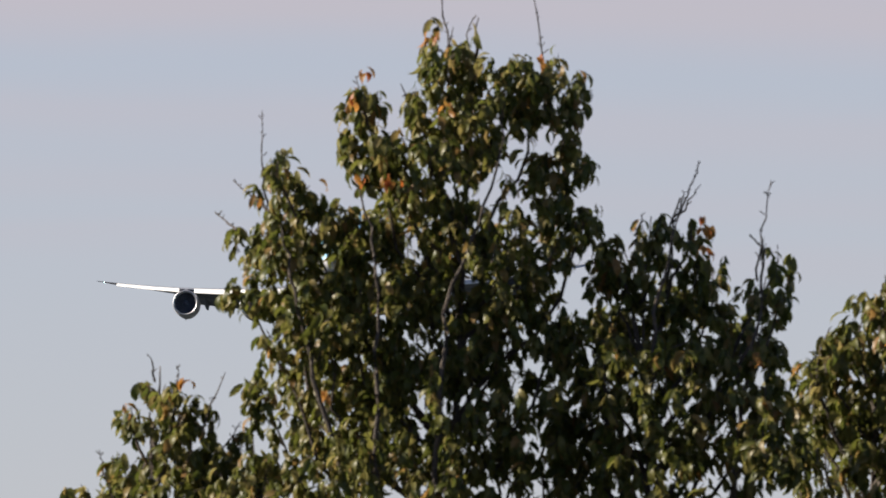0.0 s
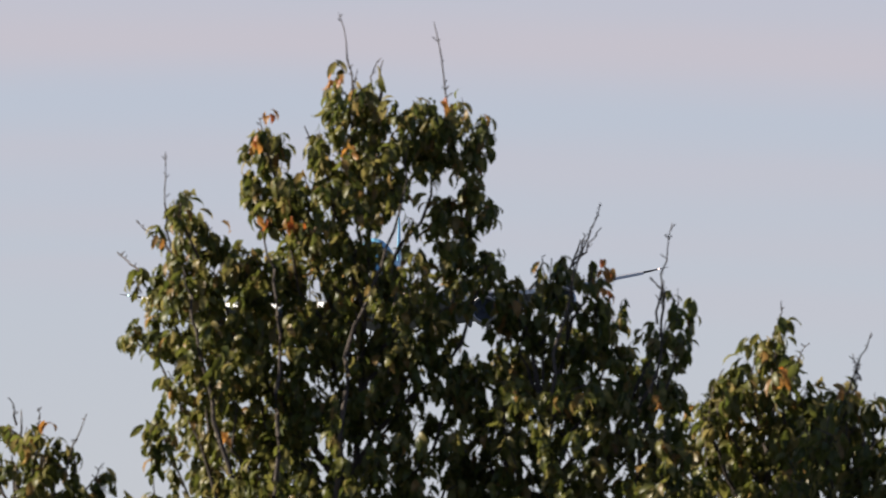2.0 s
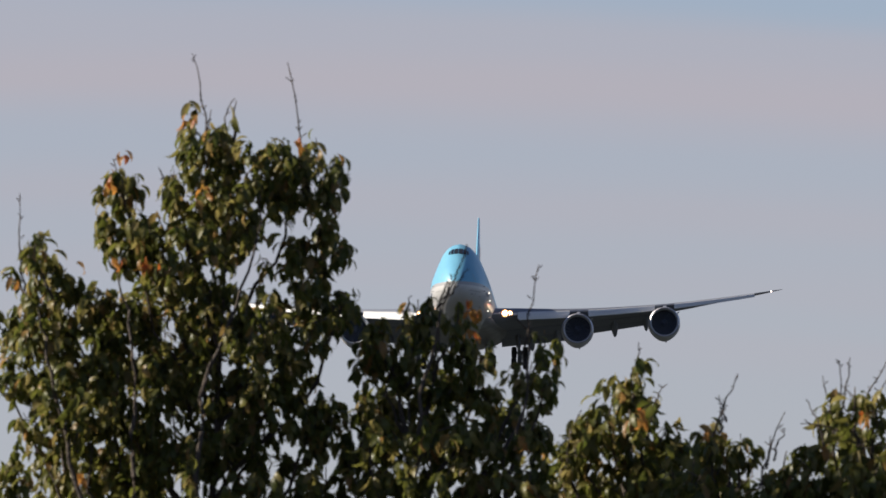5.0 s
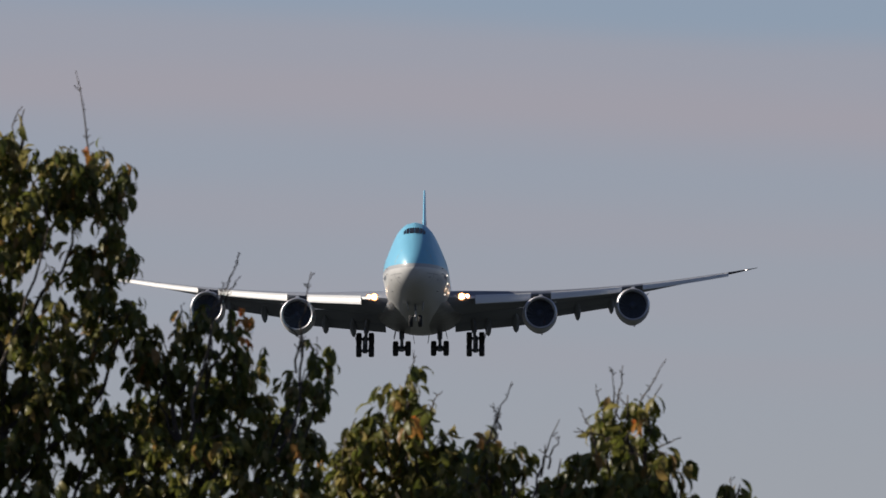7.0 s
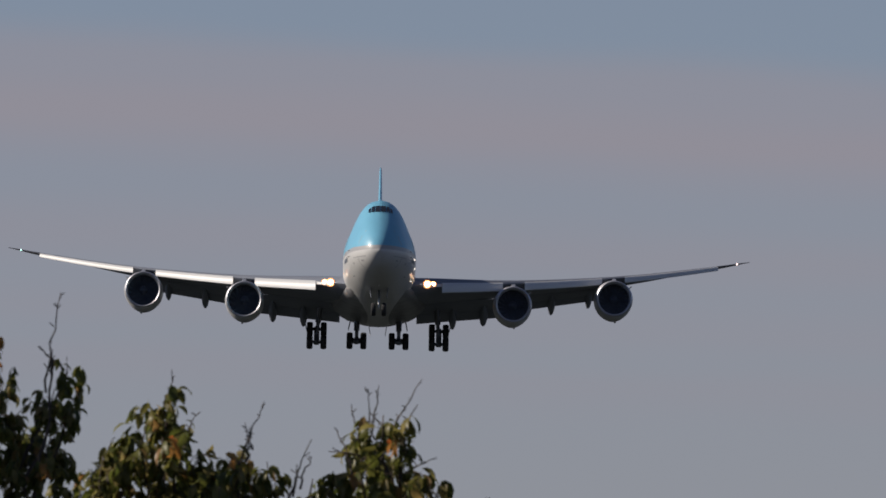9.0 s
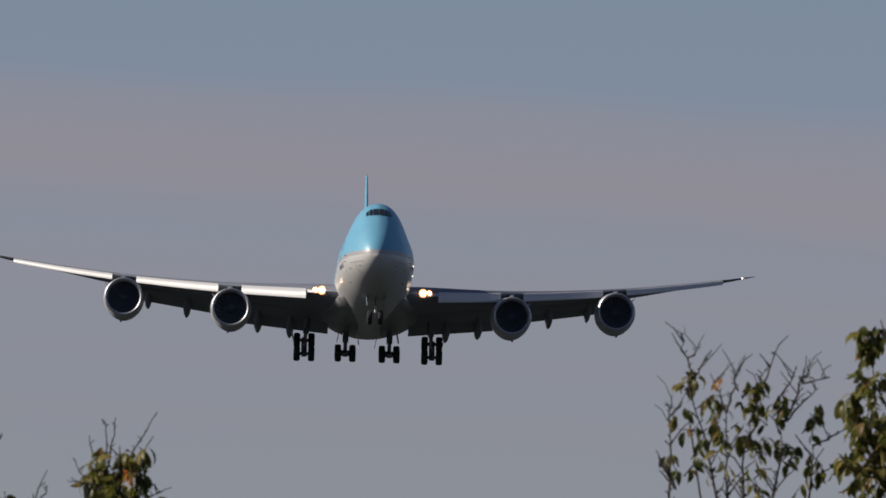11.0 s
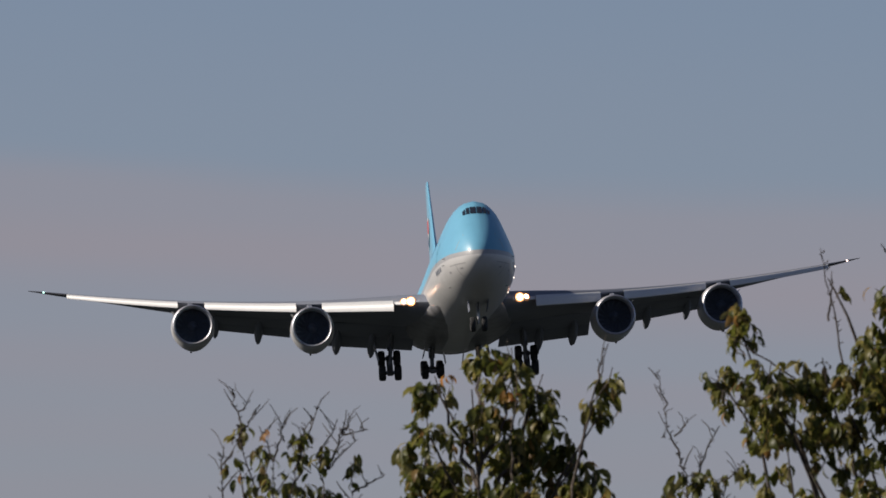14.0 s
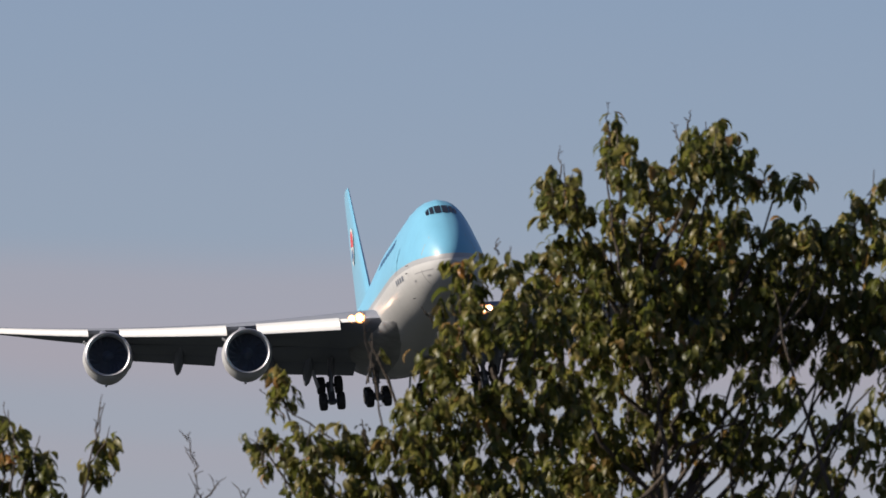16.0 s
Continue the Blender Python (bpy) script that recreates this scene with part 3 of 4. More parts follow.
        ring = airfoil(0, y, 0, c, 0.055)
        rings.append([Vector((v.z + MID.z, v.y, z - MID.z)) for v in ring])
    fin = part("fin", loft(rings), BLUE, plane, "sky blue tail fin")
    for side in (1, -1):
        for name, mat, a0, a1, rad in (("emblem_ring", WHITE_PAINT, 0, 360, 1.4), ("emblem_top", RED_INK, 5, 185, 1.15), ("emblem_bottom", DARK_INK, 215, 325, 1.1)):
            pts = [Vector((0, 0, 0))] + [Vector((0, rad * math.cos(radians(a)), rad * math.sin(radians(a)))) for a in np.linspace(a0, a1, 25)]
            outer = []
            for p in pts:
                y, z = 71.2 + p.y, 14.9 + p.z
                f = (z - 8.1) / 11.4
                c = 14.0 - 10.2 * f
                q = max(0.0, min(1.0, (y - 59.5 - 13.4 * f) / c))
                t = 0.055 * c * (1.48 * math.sqrt(q) - 0.63 * q - 1.76 * q * q + 1.42 * q**3 - 0.51 * q**4) * 1.1
                outer.append(Vector((side * (t + (0.02 if name == "emblem_ring" else 0.032)), y, z)) - MID)
            verts = outer + [v - Vector((side * 0.015, 0, 0)) for v in outer]
            n = len(pts)
            faces = [(0, i, i + 1) for i in range(1, n - 1)] + [(n, n + i + 1, n + i) for i in range(1, n - 1)] + [(i, n + i, n + i + 1, i + 1) for i in range(1, n - 1)]
            part(name, (verts, faces), mat, fin, "round tail emblem", smooth=False)
        rings = [airfoil(11.1 * f * side, 63.5 + 8.6 * f, 7.3 + 1.4 * f, 8.8 - 6.2 * f, 0.08) for f in (0, 0.3, 0.6, 0.9, 1.0)]
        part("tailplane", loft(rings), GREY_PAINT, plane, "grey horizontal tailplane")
    return plane


# ---- trees: places across the view and up, in metres from the foot ----
TREES = [
    dict(at=(-6.07, 74.75), turn=4.64, density=1.22, leaf=0.88, label='tall leafy autumn tree with olive green and orange leaves',
      lobes=[(0.21, 7.19, 0.12, 0.15), (0.37, 6.95, 0.30, 0.22), (0.69, 7.01, 0.18, 0.19), (0.75, 6.67, 0.16, 0.17), (0.13, 6.73, 0.35, 0.27, 0.90), (-0.16, 6.74, 0.15, 0.14), (-0.19, 6.95, 0.08, 0.09), (-0.53, 6.51, 0.16, 0.15, 0.85), (-0.61, 6.65, 0.07, 0.08), (-0.73, 6.29, 0.14, 0.14, 0.65), (-0.42, 6.26, 0.31, 0.23, 1.10), (0.02, 6.29, 0.44, 0.30, 1.10), (0.51, 6.32, 0.33, 0.27, 0.75), (0.79, 6.42, 0.13, 0.10), (-0.75, 6.06, 0.13, 0.10, 0.65), (-0.42, 5.94, 0.29, 0.23, 1.10), (0.07, 5.88, 0.44, 0.30, 1.00), (0.51, 5.91, 0.30, 0.22, 0.80), (0.74, 5.83, 0.11, 0.14), (-0.31, 5.53, 0.34, 0.30, 1.10), (0.18, 5.50, 0.46, 0.33, 0.75), (0.59, 5.50, 0.26, 0.30, 0.55), (-0.68, 5.58, 0.08, 0.09), (-0.15, 5.12, 0.52, 0.24, 0.95), (0.50, 5.12, 0.35, 0.24, 0.55), (-0.72, 5.28, 0.10, 0.07, 0.90), (-0.67, 5.14, 0.16, 0.09, 0.90), (-0.86, 5.11, 0.14, 0.08, 0.90), (0.80, 5.56, 0.11, 0.08, 0.60), (0.78, 5.36, 0.13, 0.13, 0.60), (0.81, 5.19, 0.11, 0.11, 0.60), (0.87, 6.39, 0.07, 0.06, 0.90), (-0.20, 6.99, 0.07, 0.07, 0.90), (0.35, 7.32, 0.04, 0.03, 0.15), (0.52, 7.13, 0.08, 0.06, 0.90), (0.02, 7.01, 0.07, 0.05, 0.90), (0.13, 7.15, 0.05, 0.05, 0.90)],
      stems=[[(-0.20, 4.84), (-0.29, 5.16), (-0.43, 5.62), (-0.50, 5.95), (-0.56, 6.17), (-0.59, 6.36)], [(-0.11, 4.84), (-0.13, 5.16), (-0.13, 5.54), (-0.12, 5.95), (-0.15, 6.28), (-0.21, 6.53)], [(0.10, 4.84), (0.15, 5.16), (0.18, 5.68), (0.21, 6.00), (0.33, 6.28), (0.45, 6.61), (0.49, 6.94)]],
      twigs=[(0.68, 7.11, 0.61, 7.57), (0.21, 7.25, 0.15, 7.61), (-0.67, 6.65, -0.68, 6.93), (-0.22, 6.97, -0.23, 7.10), (-0.72, 6.51, -0.82, 6.60), (-0.85, 6.39, -0.91, 6.45), (0.31, 7.25, 0.34, 7.38), (-0.58, 5.77, -0.66, 5.87)],
      autumn=[(-0.19, 7.03, 0.04), (-0.24, 6.90, 0.04), (0.14, 7.21, 0.04), (-0.22, 6.52, 0.04), (-0.07, 6.50, 0.05), (0.21, 6.88, 0.03), (0.65, 7.10, 0.04), (-0.38, 5.50, 0.03), (-0.68, 6.43, 0.03)],
      sway=[(0.0, -0.017), (0.5, -0.025), (1.0, 0.041), (1.5, -0.058), (2.0, 0.041), (2.5, -0.037), (3.0, 0.041), (5.5, 0.000), (6.0, 0.000), (6.5, -0.038), (7.0, 0.051), (7.5, 0.000), (8.0, 0.000), (10.5, 0.000), (11.0, 0.000), (11.5, 0.000), (12.0, 0.000), (12.5, 0.000), (13.0, 0.000), (13.5, 0.000), (14.0, 0.000), (14.5, 0.000), (15.0, 0.000), (15.5, 0.000), (16.0, 0.000)]),
    dict(at=(-7.23, 75.66), turn=5.46, density=1.0, leaf=1.0, label='low leafy tree top turning olive and brown',
      lobes=[(-0.19, 5.69, 0.06, 0.07), (-0.12, 5.55, 0.12, 0.12), (-0.31, 5.49, 0.07, 0.06), (-0.03, 5.38, 0.21, 0.17), (0.08, 5.22, 0.21, 0.17), (-0.38, 5.23, 0.11, 0.10), (-0.22, 5.16, 0.25, 0.11), (-0.53, 5.08, 0.14, 0.07), (0.27, 5.19, 0.14, 0.14)],
      twigs=[(-0.23, 5.73, -0.25, 5.80), (0.06, 5.54, 0.13, 5.72), (-0.11, 5.62, -0.11, 5.75), (0.13, 5.38, 0.21, 5.48), (-0.46, 5.25, -0.48, 5.33)],
      autumn=[(-0.35, 5.49, 0.03), (-0.06, 5.60, 0.02)],
      sway=[(0.0, 0.074), (0.5, 0.067), (1.0, -0.060), (1.5, 0.000), (2.0, -0.089), (2.5, 0.008), (3.0, 0.000), (5.5, 0.000), (6.0, 0.000), (6.5, 0.000), (7.0, 0.000), (7.5, 0.000), (8.0, 0.000), (10.5, 0.000), (11.0, 0.000), (11.5, 0.000), (12.0, 0.000), (12.5, 0.000), (13.0, 0.000), (13.5, 0.000), (14.0, 0.000), (14.5, 0.000), (15.0, 0.000), (15.5, 0.000), (16.0, 0.000)]),
    dict(at=(-4.74, 74.90), turn=3.62, density=1.12, leaf=0.94, label='leafy tree with drooping dark green leaves and bare tip shoots',
      lobes=[(-0.12, 6.35, 0.09, 0.09), (0.08, 6.34, 0.07, 0.06), (-0.27, 6.14, 0.14, 0.11), (-0.04, 6.13, 0.18, 0.16), (0.19, 6.08, 0.11, 0.11), (0.50, 6.23, 0.05, 0.06), (0.41, 6.02, 0.05, 0.11), (0.51, 6.05, 0.04, 0.09), (-0.20, 5.91, 0.23, 0.18), (0.13, 5.86, 0.29, 0.23), (0.40, 5.86, 0.09, 0.13), (0.50, 5.80, 0.05, 0.04), (-0.34, 5.69, 0.14, 0.15, 0.70), (-0.04, 5.58, 0.33, 0.25, 0.85), (0.29, 5.58, 0.22, 0.22, 0.85), (-0.37, 5.31, 0.25, 0.25, 0.55), (0.01, 5.23, 0.41, 0.25, 0.60), (0.41, 5.37, 0.19, 0.25, 0.80), (-0.32, 5.07, 0.33, 0.16, 0.45), (-0.42, 5.72, 0.10, 0.14, 0.75), (-0.41, 5.50, 0.11, 0.14, 0.75), (-0.28, 6.23, 0.09, 0.07, 0.90)],
      stems=[[(-0.09, 4.74), (-0.10, 5.18), (-0.12, 5.56), (-0.09, 5.94), (-0.02, 6.29), (0.03, 6.49)], [(0.25, 4.74), (0.28, 5.23), (0.34, 5.61), (0.41, 5.94), (0.43, 6.24)]],
      twigs=[(0.01, 6.32, 0.04, 6.51), (0.04, 6.51, 0.12, 6.69), (0.04, 6.49, 0.05, 6.54), (0.05, 6.47, 0.13, 6.57), (0.41, 6.10, 0.43, 6.32), (0.43, 6.32, 0.47, 6.59), (0.43, 6.27, 0.36, 6.33), (-0.17, 6.38, -0.14, 6.44)],
      autumn=[(0.15, 6.30, 0.05), (0.14, 6.18, 0.04), (0.40, 5.67, 0.03), (0.11, 5.12, 0.03)],
      sway=[(0.0, -0.049), (0.5, -0.047), (1.0, 0.042), (1.5, -0.008), (2.0, 0.000), (2.5, 0.007), (3.0, 0.027), (5.5, 0.014), (6.0, 0.000), (6.5, 0.000), (7.0, 0.000), (7.5, 0.013), (8.0, 0.000), (10.5, 0.000), (11.0, 0.000), (11.5, 0.000), (12.0, 0.000), (12.5, 0.000), (13.0, 0.000), (13.5, 0.000), (14.0, 0.000), (14.5, 0.000), (15.0, 0.000), (15.5, 0.000), (16.0, 0.000)]),
    dict(at=(-3.90, 75.90), turn=2.94, density=1.0, leaf=1.0, label='green leafy tree top with one orange leaf cluster',
      lobes=[(0.06, 6.13, 0.07, 0.06), (0.07, 6.00, 0.13, 0.12), (-0.05, 5.93, 0.09, 0.09), (-0.15, 5.82, 0.15, 0.08), (0.14, 5.84, 0.13, 0.12), (-0.25, 5.75, 0.12, 0.10), (0.02, 5.68, 0.25, 0.17), (0.28, 5.75, 0.08, 0.07), (0.15, 5.59, 0.25, 0.14), (-0.27, 5.62, 0.17, 0.17), (-0.21, 5.40, 0.22, 0.22), (0.07, 5.43, 0.30, 0.19), (0.21, 5.66, 0.11, 0.08)],
      twigs=[(0.09, 6.16, 0.10, 6.27), (-0.21, 5.87, -0.19, 5.93), (0.18, 5.98, 0.22, 6.06)],
      autumn=[(0.10, 5.84, 0.04)],
      sway=[(0.0, 0.000), (0.5, 0.000), (1.0, 0.005), (1.5, 0.027), (2.0, 0.009), (2.5, 0.025), (3.0, -0.016), (5.5, -0.016), (6.0, -0.018), (6.5, 0.000), (7.0, -0.027), (7.5, -0.012), (8.0, 0.023), (10.5, 0.000), (11.0, 0.000), (11.5, 0.000), (12.0, 0.000), (12.5, 0.000), (13.0, 0.000), (13.5, 0.000), (14.0, 0.000), (14.5, 0.000), (15.0, 0.000), (15.5, 0.000), (16.0, 0.000)]),
    dict(at=(-3.36, 74.92), turn=2.56, density=1.0, leaf=1.0, label='small leafy tree top with a forked bare shoot',
      lobes=[(-0.03, 5.76, 0.10, 0.08), (-0.07, 5.67, 0.14, 0.11), (0.07, 5.70, 0.06, 0.10), (-0.01, 5.55, 0.19, 0.14), (-0.17, 5.55, 0.11, 0.11), (0.27, 5.63, 0.08, 0.07), (0.36, 5.55, 0.11, 0.10), (0.18, 5.50, 0.16, 0.08), (-0.17, 5.38, 0.22, 0.14), (0.16, 5.35, 0.24, 0.14)],
      twigs=[(-0.03, 5.82, -0.02, 5.89), (-0.02, 5.89, 0.05, 6.06), (-0.02, 5.88, -0.04, 5.96), (0.21, 5.67, 0.28, 5.88), (0.25, 5.71, 0.28, 5.80), (0.20, 5.68, 0.21, 5.76)],
      autumn=[(-0.10, 5.71, 0.02)],
      sway=[(0.0, 0.000), (0.5, 0.000), (1.0, 0.000), (1.5, 0.000), (2.0, 0.000), (2.5, 0.000), (3.0, 0.000), (5.5, 0.022), (6.0, 0.007), (6.5, -0.022), (7.0, 0.009), (7.5, -0.042), (8.0, 0.038), (10.5, -0.011), (11.0, 0.000), (11.5, 0.000), (12.0, 0.000), (12.5, 0.000), (13.0, 0.000), (13.5, 0.000), (14.0, 0.000), (14.5, 0.000), (15.0, 0.000), (15.5, 0.000), (16.0, 0.000)]),
    dict(at=(-2.70, 74.95), turn=2.07, density=1.0, leaf=1.0, label='leafy tree top with many bare upright shoots and a red leaf',
      lobes=[(-0.03, 5.92, 0.09, 0.08), (0.08, 5.87, 0.07, 0.07), (-0.08, 5.81, 0.11, 0.10), (0.10, 5.76, 0.05, 0.08), (-0.12, 5.68, 0.15, 0.10), (0.04, 5.63, 0.18, 0.14), (0.18, 5.59, 0.10, 0.10), (-0.02, 5.49, 0.24, 0.11), (0.49, 5.52, 0.07, 0.04), (-0.18, 5.49, 0.14, 0.11), (0.20, 5.44, 0.16, 0.11)],
      twigs=[(-0.05, 5.94, -0.09, 6.01), (-0.08, 5.95, -0.05, 6.14), (-0.15, 5.90, -0.18, 6.05), (-0.12, 5.91, -0.10, 6.12), (0.05, 5.95, 0.16, 6.17), (0.07, 5.93, 0.14, 6.05), (-0.20, 5.79, -0.25, 5.93), (0.12, 5.74, 0.23, 5.79), (-0.19, 5.80, -0.29, 5.82), (0.47, 5.52, 0.47, 5.60)],
      autumn=[(0.01, 5.78, 0.04)],
      sway=[(0.0, 0.000), (0.5, 0.000), (1.0, 0.000), (1.5, 0.000), (2.0, 0.000), (2.5, 0.000), (3.0, 0.000), (5.5, 0.000), (6.0, -0.016), (6.5, 0.000), (7.0, -0.019), (7.5, 0.000), (8.0, 0.006), (10.5, 0.020), (11.0, 0.008), (11.5, 0.000), (12.0, 0.000), (12.5, 0.000), (13.0, 0.000), (13.5, 0.000), (14.0, 0.000), (14.5, 0.000), (15.0, 0.000), (15.5, 0.000), (16.0, 0.000)]),
    dict(at=(0.33, 75.00), turn=-0.25, density=0.11, leaf=0.85, label='sparse half-bare shrub with few olive leaves',
      lobes=[(-0.24, 6.36, 0.04, 0.04), (-0.10, 6.24, 0.06, 0.05), (0.09, 6.19, 0.05, 0.05), (-0.05, 6.09, 0.12, 0.09), (0.09, 6.30, 0.03, 0.02), (0.21, 6.20, 0.04, 0.03), (0.38, 6.17, 0.04, 0.03), (-0.24, 6.09, 0.12, 0.11), (-0.27, 5.94, 0.12, 0.12), (0.01, 5.94, 0.22, 0.12), (0.27, 5.99, 0.07, 0.06), (0.45, 5.92, 0.11, 0.09), (0.25, 5.85, 0.19, 0.09), (0.12, 6.05, 0.06, 0.05)],
      twigs=[(-0.09, 5.54, -0.22, 6.22), (-0.22, 6.22, -0.28, 6.56), (-0.24, 6.30, -0.13, 6.46), (-0.27, 6.22, -0.35, 6.12), (-0.03, 5.54, -0.05, 6.16), (-0.05, 6.16, -0.13, 6.36), (-0.05, 6.16, 0.02, 6.40), (0.05, 5.54, 0.07, 6.12), (0.07, 6.12, 0.20, 6.48), (0.09, 6.22, 0.12, 6.37), (0.11, 5.54, 0.22, 6.09), (0.22, 6.09, 0.35, 6.45), (0.33, 6.31, 0.47, 6.34), (0.25, 6.12, 0.41, 6.29), (0.34, 5.54, 0.38, 6.00), (0.38, 6.00, 0.56, 6.09), (-0.30, 5.78, -0.39, 5.94), (-0.31, 5.54, -0.33, 6.09), (-0.33, 6.09, -0.32, 6.26), (0.19, 6.19, 0.30, 6.40), (0.01, 6.28, -0.02, 6.37), (-0.24, 6.43, -0.18, 6.50), (0.35, 6.34, 0.37, 6.43)],
      autumn=[(-0.09, 6.25, 0.02)],
      sway=[(0.0, 0.000), (0.5, 0.000), (1.0, 0.000), (1.5, 0.000), (2.0, 0.000), (2.5, 0.000), (3.0, 0.000), (5.5, 0.000), (6.0, 0.000), (6.5, 0.000), (7.0, 0.000), (7.5, 0.000), (8.0, 0.000), (10.5, 0.055), (11.0, 0.025), (11.5, -0.021), (12.0, 0.000), (12.5, -0.041), (13.0, -0.012), (13.5, -0.023), (14.0, 0.011), (14.5, 0.000), (15.0, 0.005), (15.5, 0.000), (16.0, 0.000)]),
    dict(at=(1.55, 73.98), turn=-1.20, density=0.92, leaf=1.04, label='leafy tree with sunlit yellow-green drooping leaves',
      lobes=[(-0.25, 6.69, 0.12, 0.07), (-0.46, 6.49, 0.12, 0.09), (-0.08, 6.59, 0.13, 0.11), (0.05, 6.49, 0.09, 0.11), (-0.25, 6.34, 0.11, 0.13), (-0.01, 6.31, 0.20, 0.18), (-0.52, 6.27, 0.10, 0.07), (-0.53, 6.10, 0.15, 0.12), (-0.16, 6.06, 0.34, 0.23), (0.20, 6.11, 0.17, 0.15), (0.37, 5.94, 0.13, 0.14), (-0.56, 5.90, 0.13, 0.09), (-0.01, 5.82, 0.52, 0.18), (0.45, 6.58, 0.09, 0.06), (0.41, 6.40, 0.10, 0.06)],
      stems=[[(-0.01, 5.50), (-0.04, 5.87), (-0.08, 6.18), (-0.05, 6.48), (-0.08, 6.70)], [(0.24, 5.50), (0.28, 6.11), (0.36, 6.42), (0.44, 6.73)]],
      twigs=[(0.41, 6.65, 0.43, 6.80), (-0.11, 6.65, -0.10, 6.77), (-0.38, 6.34, -0.47, 6.52)],
      autumn=[(-0.09, 6.40, 0.04), (-0.43, 6.48, 0.02)],
      sway=[(0.0, 0.000), (0.5, 0.000), (1.0, 0.000), (1.5, 0.000), (2.0, 0.000), (2.5, 0.000), (3.0, 0.000), (5.5, 0.000), (6.0, 0.000), (6.5, 0.000), (7.0, 0.000), (7.5, 0.000), (8.0, 0.000), (10.5, 0.000), (11.0, 0.000), (11.5, -0.038), (12.0, -0.051), (12.5, 0.044), (13.0, -0.017), (13.5, -0.019), (14.0, 0.101), (14.5, -0.043), (15.0, -0.050), (15.5, 0.163), (16.0, -0.091)]),
    dict(at=(2.59, 75.96), turn=-1.95, density=0.35, leaf=1.0, label='bare young shoots with a few small leaves',
      lobes=[(0.01, 6.15, 0.08, 0.06), (0.15, 6.14, 0.07, 0.05), (-0.07, 6.10, 0.09, 0.06)],
      twigs=[(0.05, 5.77, -0.04, 6.27), (-0.04, 6.27, -0.12, 6.49), (-0.12, 6.49, -0.17, 6.73), (-0.07, 6.36, 0.01, 6.45), (-0.13, 6.36, -0.14, 6.36), (0.09, 5.77, 0.07, 6.14), (0.07, 6.14, 0.18, 6.42), (0.07, 6.17, 0.08, 6.28), (0.18, 5.77, 0.20, 6.11), (0.20, 6.11, 0.31, 6.22)],
      autumn=[],
      sway=[(0.0, 0.000), (0.5, 0.000), (1.0, 0.000), (1.5, 0.000), (2.0, 0.000), (2.5, 0.000), (3.0, 0.000), (5.5, 0.000), (6.0, 0.000), (6.5, 0.000), (7.0, 0.000), (7.5, 0.000), (8.0, 0.000), (10.5, 0.000), (11.0, 0.000), (11.5, 0.000), (12.0, 0.000), (12.5, 0.000), (13.0, 0.107), (13.5, -0.056), (14.0, 0.000), (14.5, -0.027), (15.0, -0.028), (15.5, 0.020), (16.0, -0.015)]),
    dict(at=(5.08, 72.82), turn=-3.99, density=1.1, leaf=0.98, label='large leafy tree with olive green drooping leaves and open branches',
      lobes=[(-0.50, 8.18, 0.10, 0.07), (-0.51, 8.00, 0.08, 0.14), (-0.78, 7.87, 0.10, 0.08), (-0.75, 7.68, 0.14, 0.13), (-0.33, 7.84, 0.21, 0.14), (-0.03, 8.12, 0.14, 0.11), (0.03, 7.93, 0.21, 0.15), (0.35, 7.89, 0.13, 0.07), (-0.54, 7.55, 0.21, 0.20), (-0.18, 7.58, 0.30, 0.21), (0.21, 7.58, 0.26, 0.18), (-0.83, 7.40, 0.18, 0.15), (-0.48, 7.22, 0.33, 0.24), (0.06, 7.25, 0.39, 0.23), (0.59, 7.50, 0.20, 0.14), (0.86, 7.86, 0.09, 0.11), (0.83, 7.58, 0.18, 0.21), (0.70, 7.20, 0.24, 0.21, 0.80), (-0.45, 6.73, 0.36, 0.30, 0.85), (-0.78, 6.91, 0.20, 0.17), (-0.72, 6.43, 0.27, 0.21, 0.85), (0.26, 6.73, 0.23, 0.17, 0.55), (0.67, 6.53, 0.24, 0.18, 0.48), (0.22, 6.52, 0.18, 0.14, 0.55), (-0.09, 6.91, 0.18, 0.14), (-0.02, 6.52, 0.21, 0.17), (-0.48, 6.28, 0.42, 0.21, 0.80), (0.40, 6.28, 0.33, 0.17, 0.50), (1.15, 7.27, 0.27, 0.45), (1.09, 6.58, 0.33, 0.36, 0.60), (0.42, 7.31, 0.24, 0.18, 0.90), (0.23, 7.07, 0.27, 0.14, 0.90), (-0.14, 7.06, 0.24, 0.15, 0.90), (0.67, 6.97, 0.25, 0.16, 0.70), (-0.18, 7.39, 0.19, 0.16, 0.90), (0.01, 8.06, 0.15, 0.13, 0.90), (-0.83, 7.85, 0.10, 0.10, 0.90), (-0.66, 7.43, 0.14, 0.13, 0.90), (-0.39, 7.03, 0.21, 0.15, 0.90), (0.54, 7.58, 0.14, 0.09, 0.90), (0.91, 7.15, 0.18, 0.24, 0.90)],
      stems=[[(-0.54, 5.95), (-0.30, 6.22), (-0.15, 6.43), (0.12, 6.56), (0.24, 6.76)], [(0.70, 5.95), (0.64, 6.19), (0.52, 6.55), (0.39, 6.97), (0.33, 7.27)], [(0.37, 5.95), (0.46, 6.25), (0.67, 6.55), (0.86, 6.76)], [(-0.24, 5.95), (-0.24, 6.34), (-0.28, 6.73), (-0.42, 7.15), (-0.53, 7.58), (-0.56, 7.94)]],
      twigs=[(-0.55, 8.17, -0.56, 8.30), (-0.81, 7.91, -0.81, 8.07), (-0.12, 8.20, -0.11, 8.26), (-0.19, 8.12, -0.22, 8.20), (0.12, 8.03, 0.15, 8.06)],
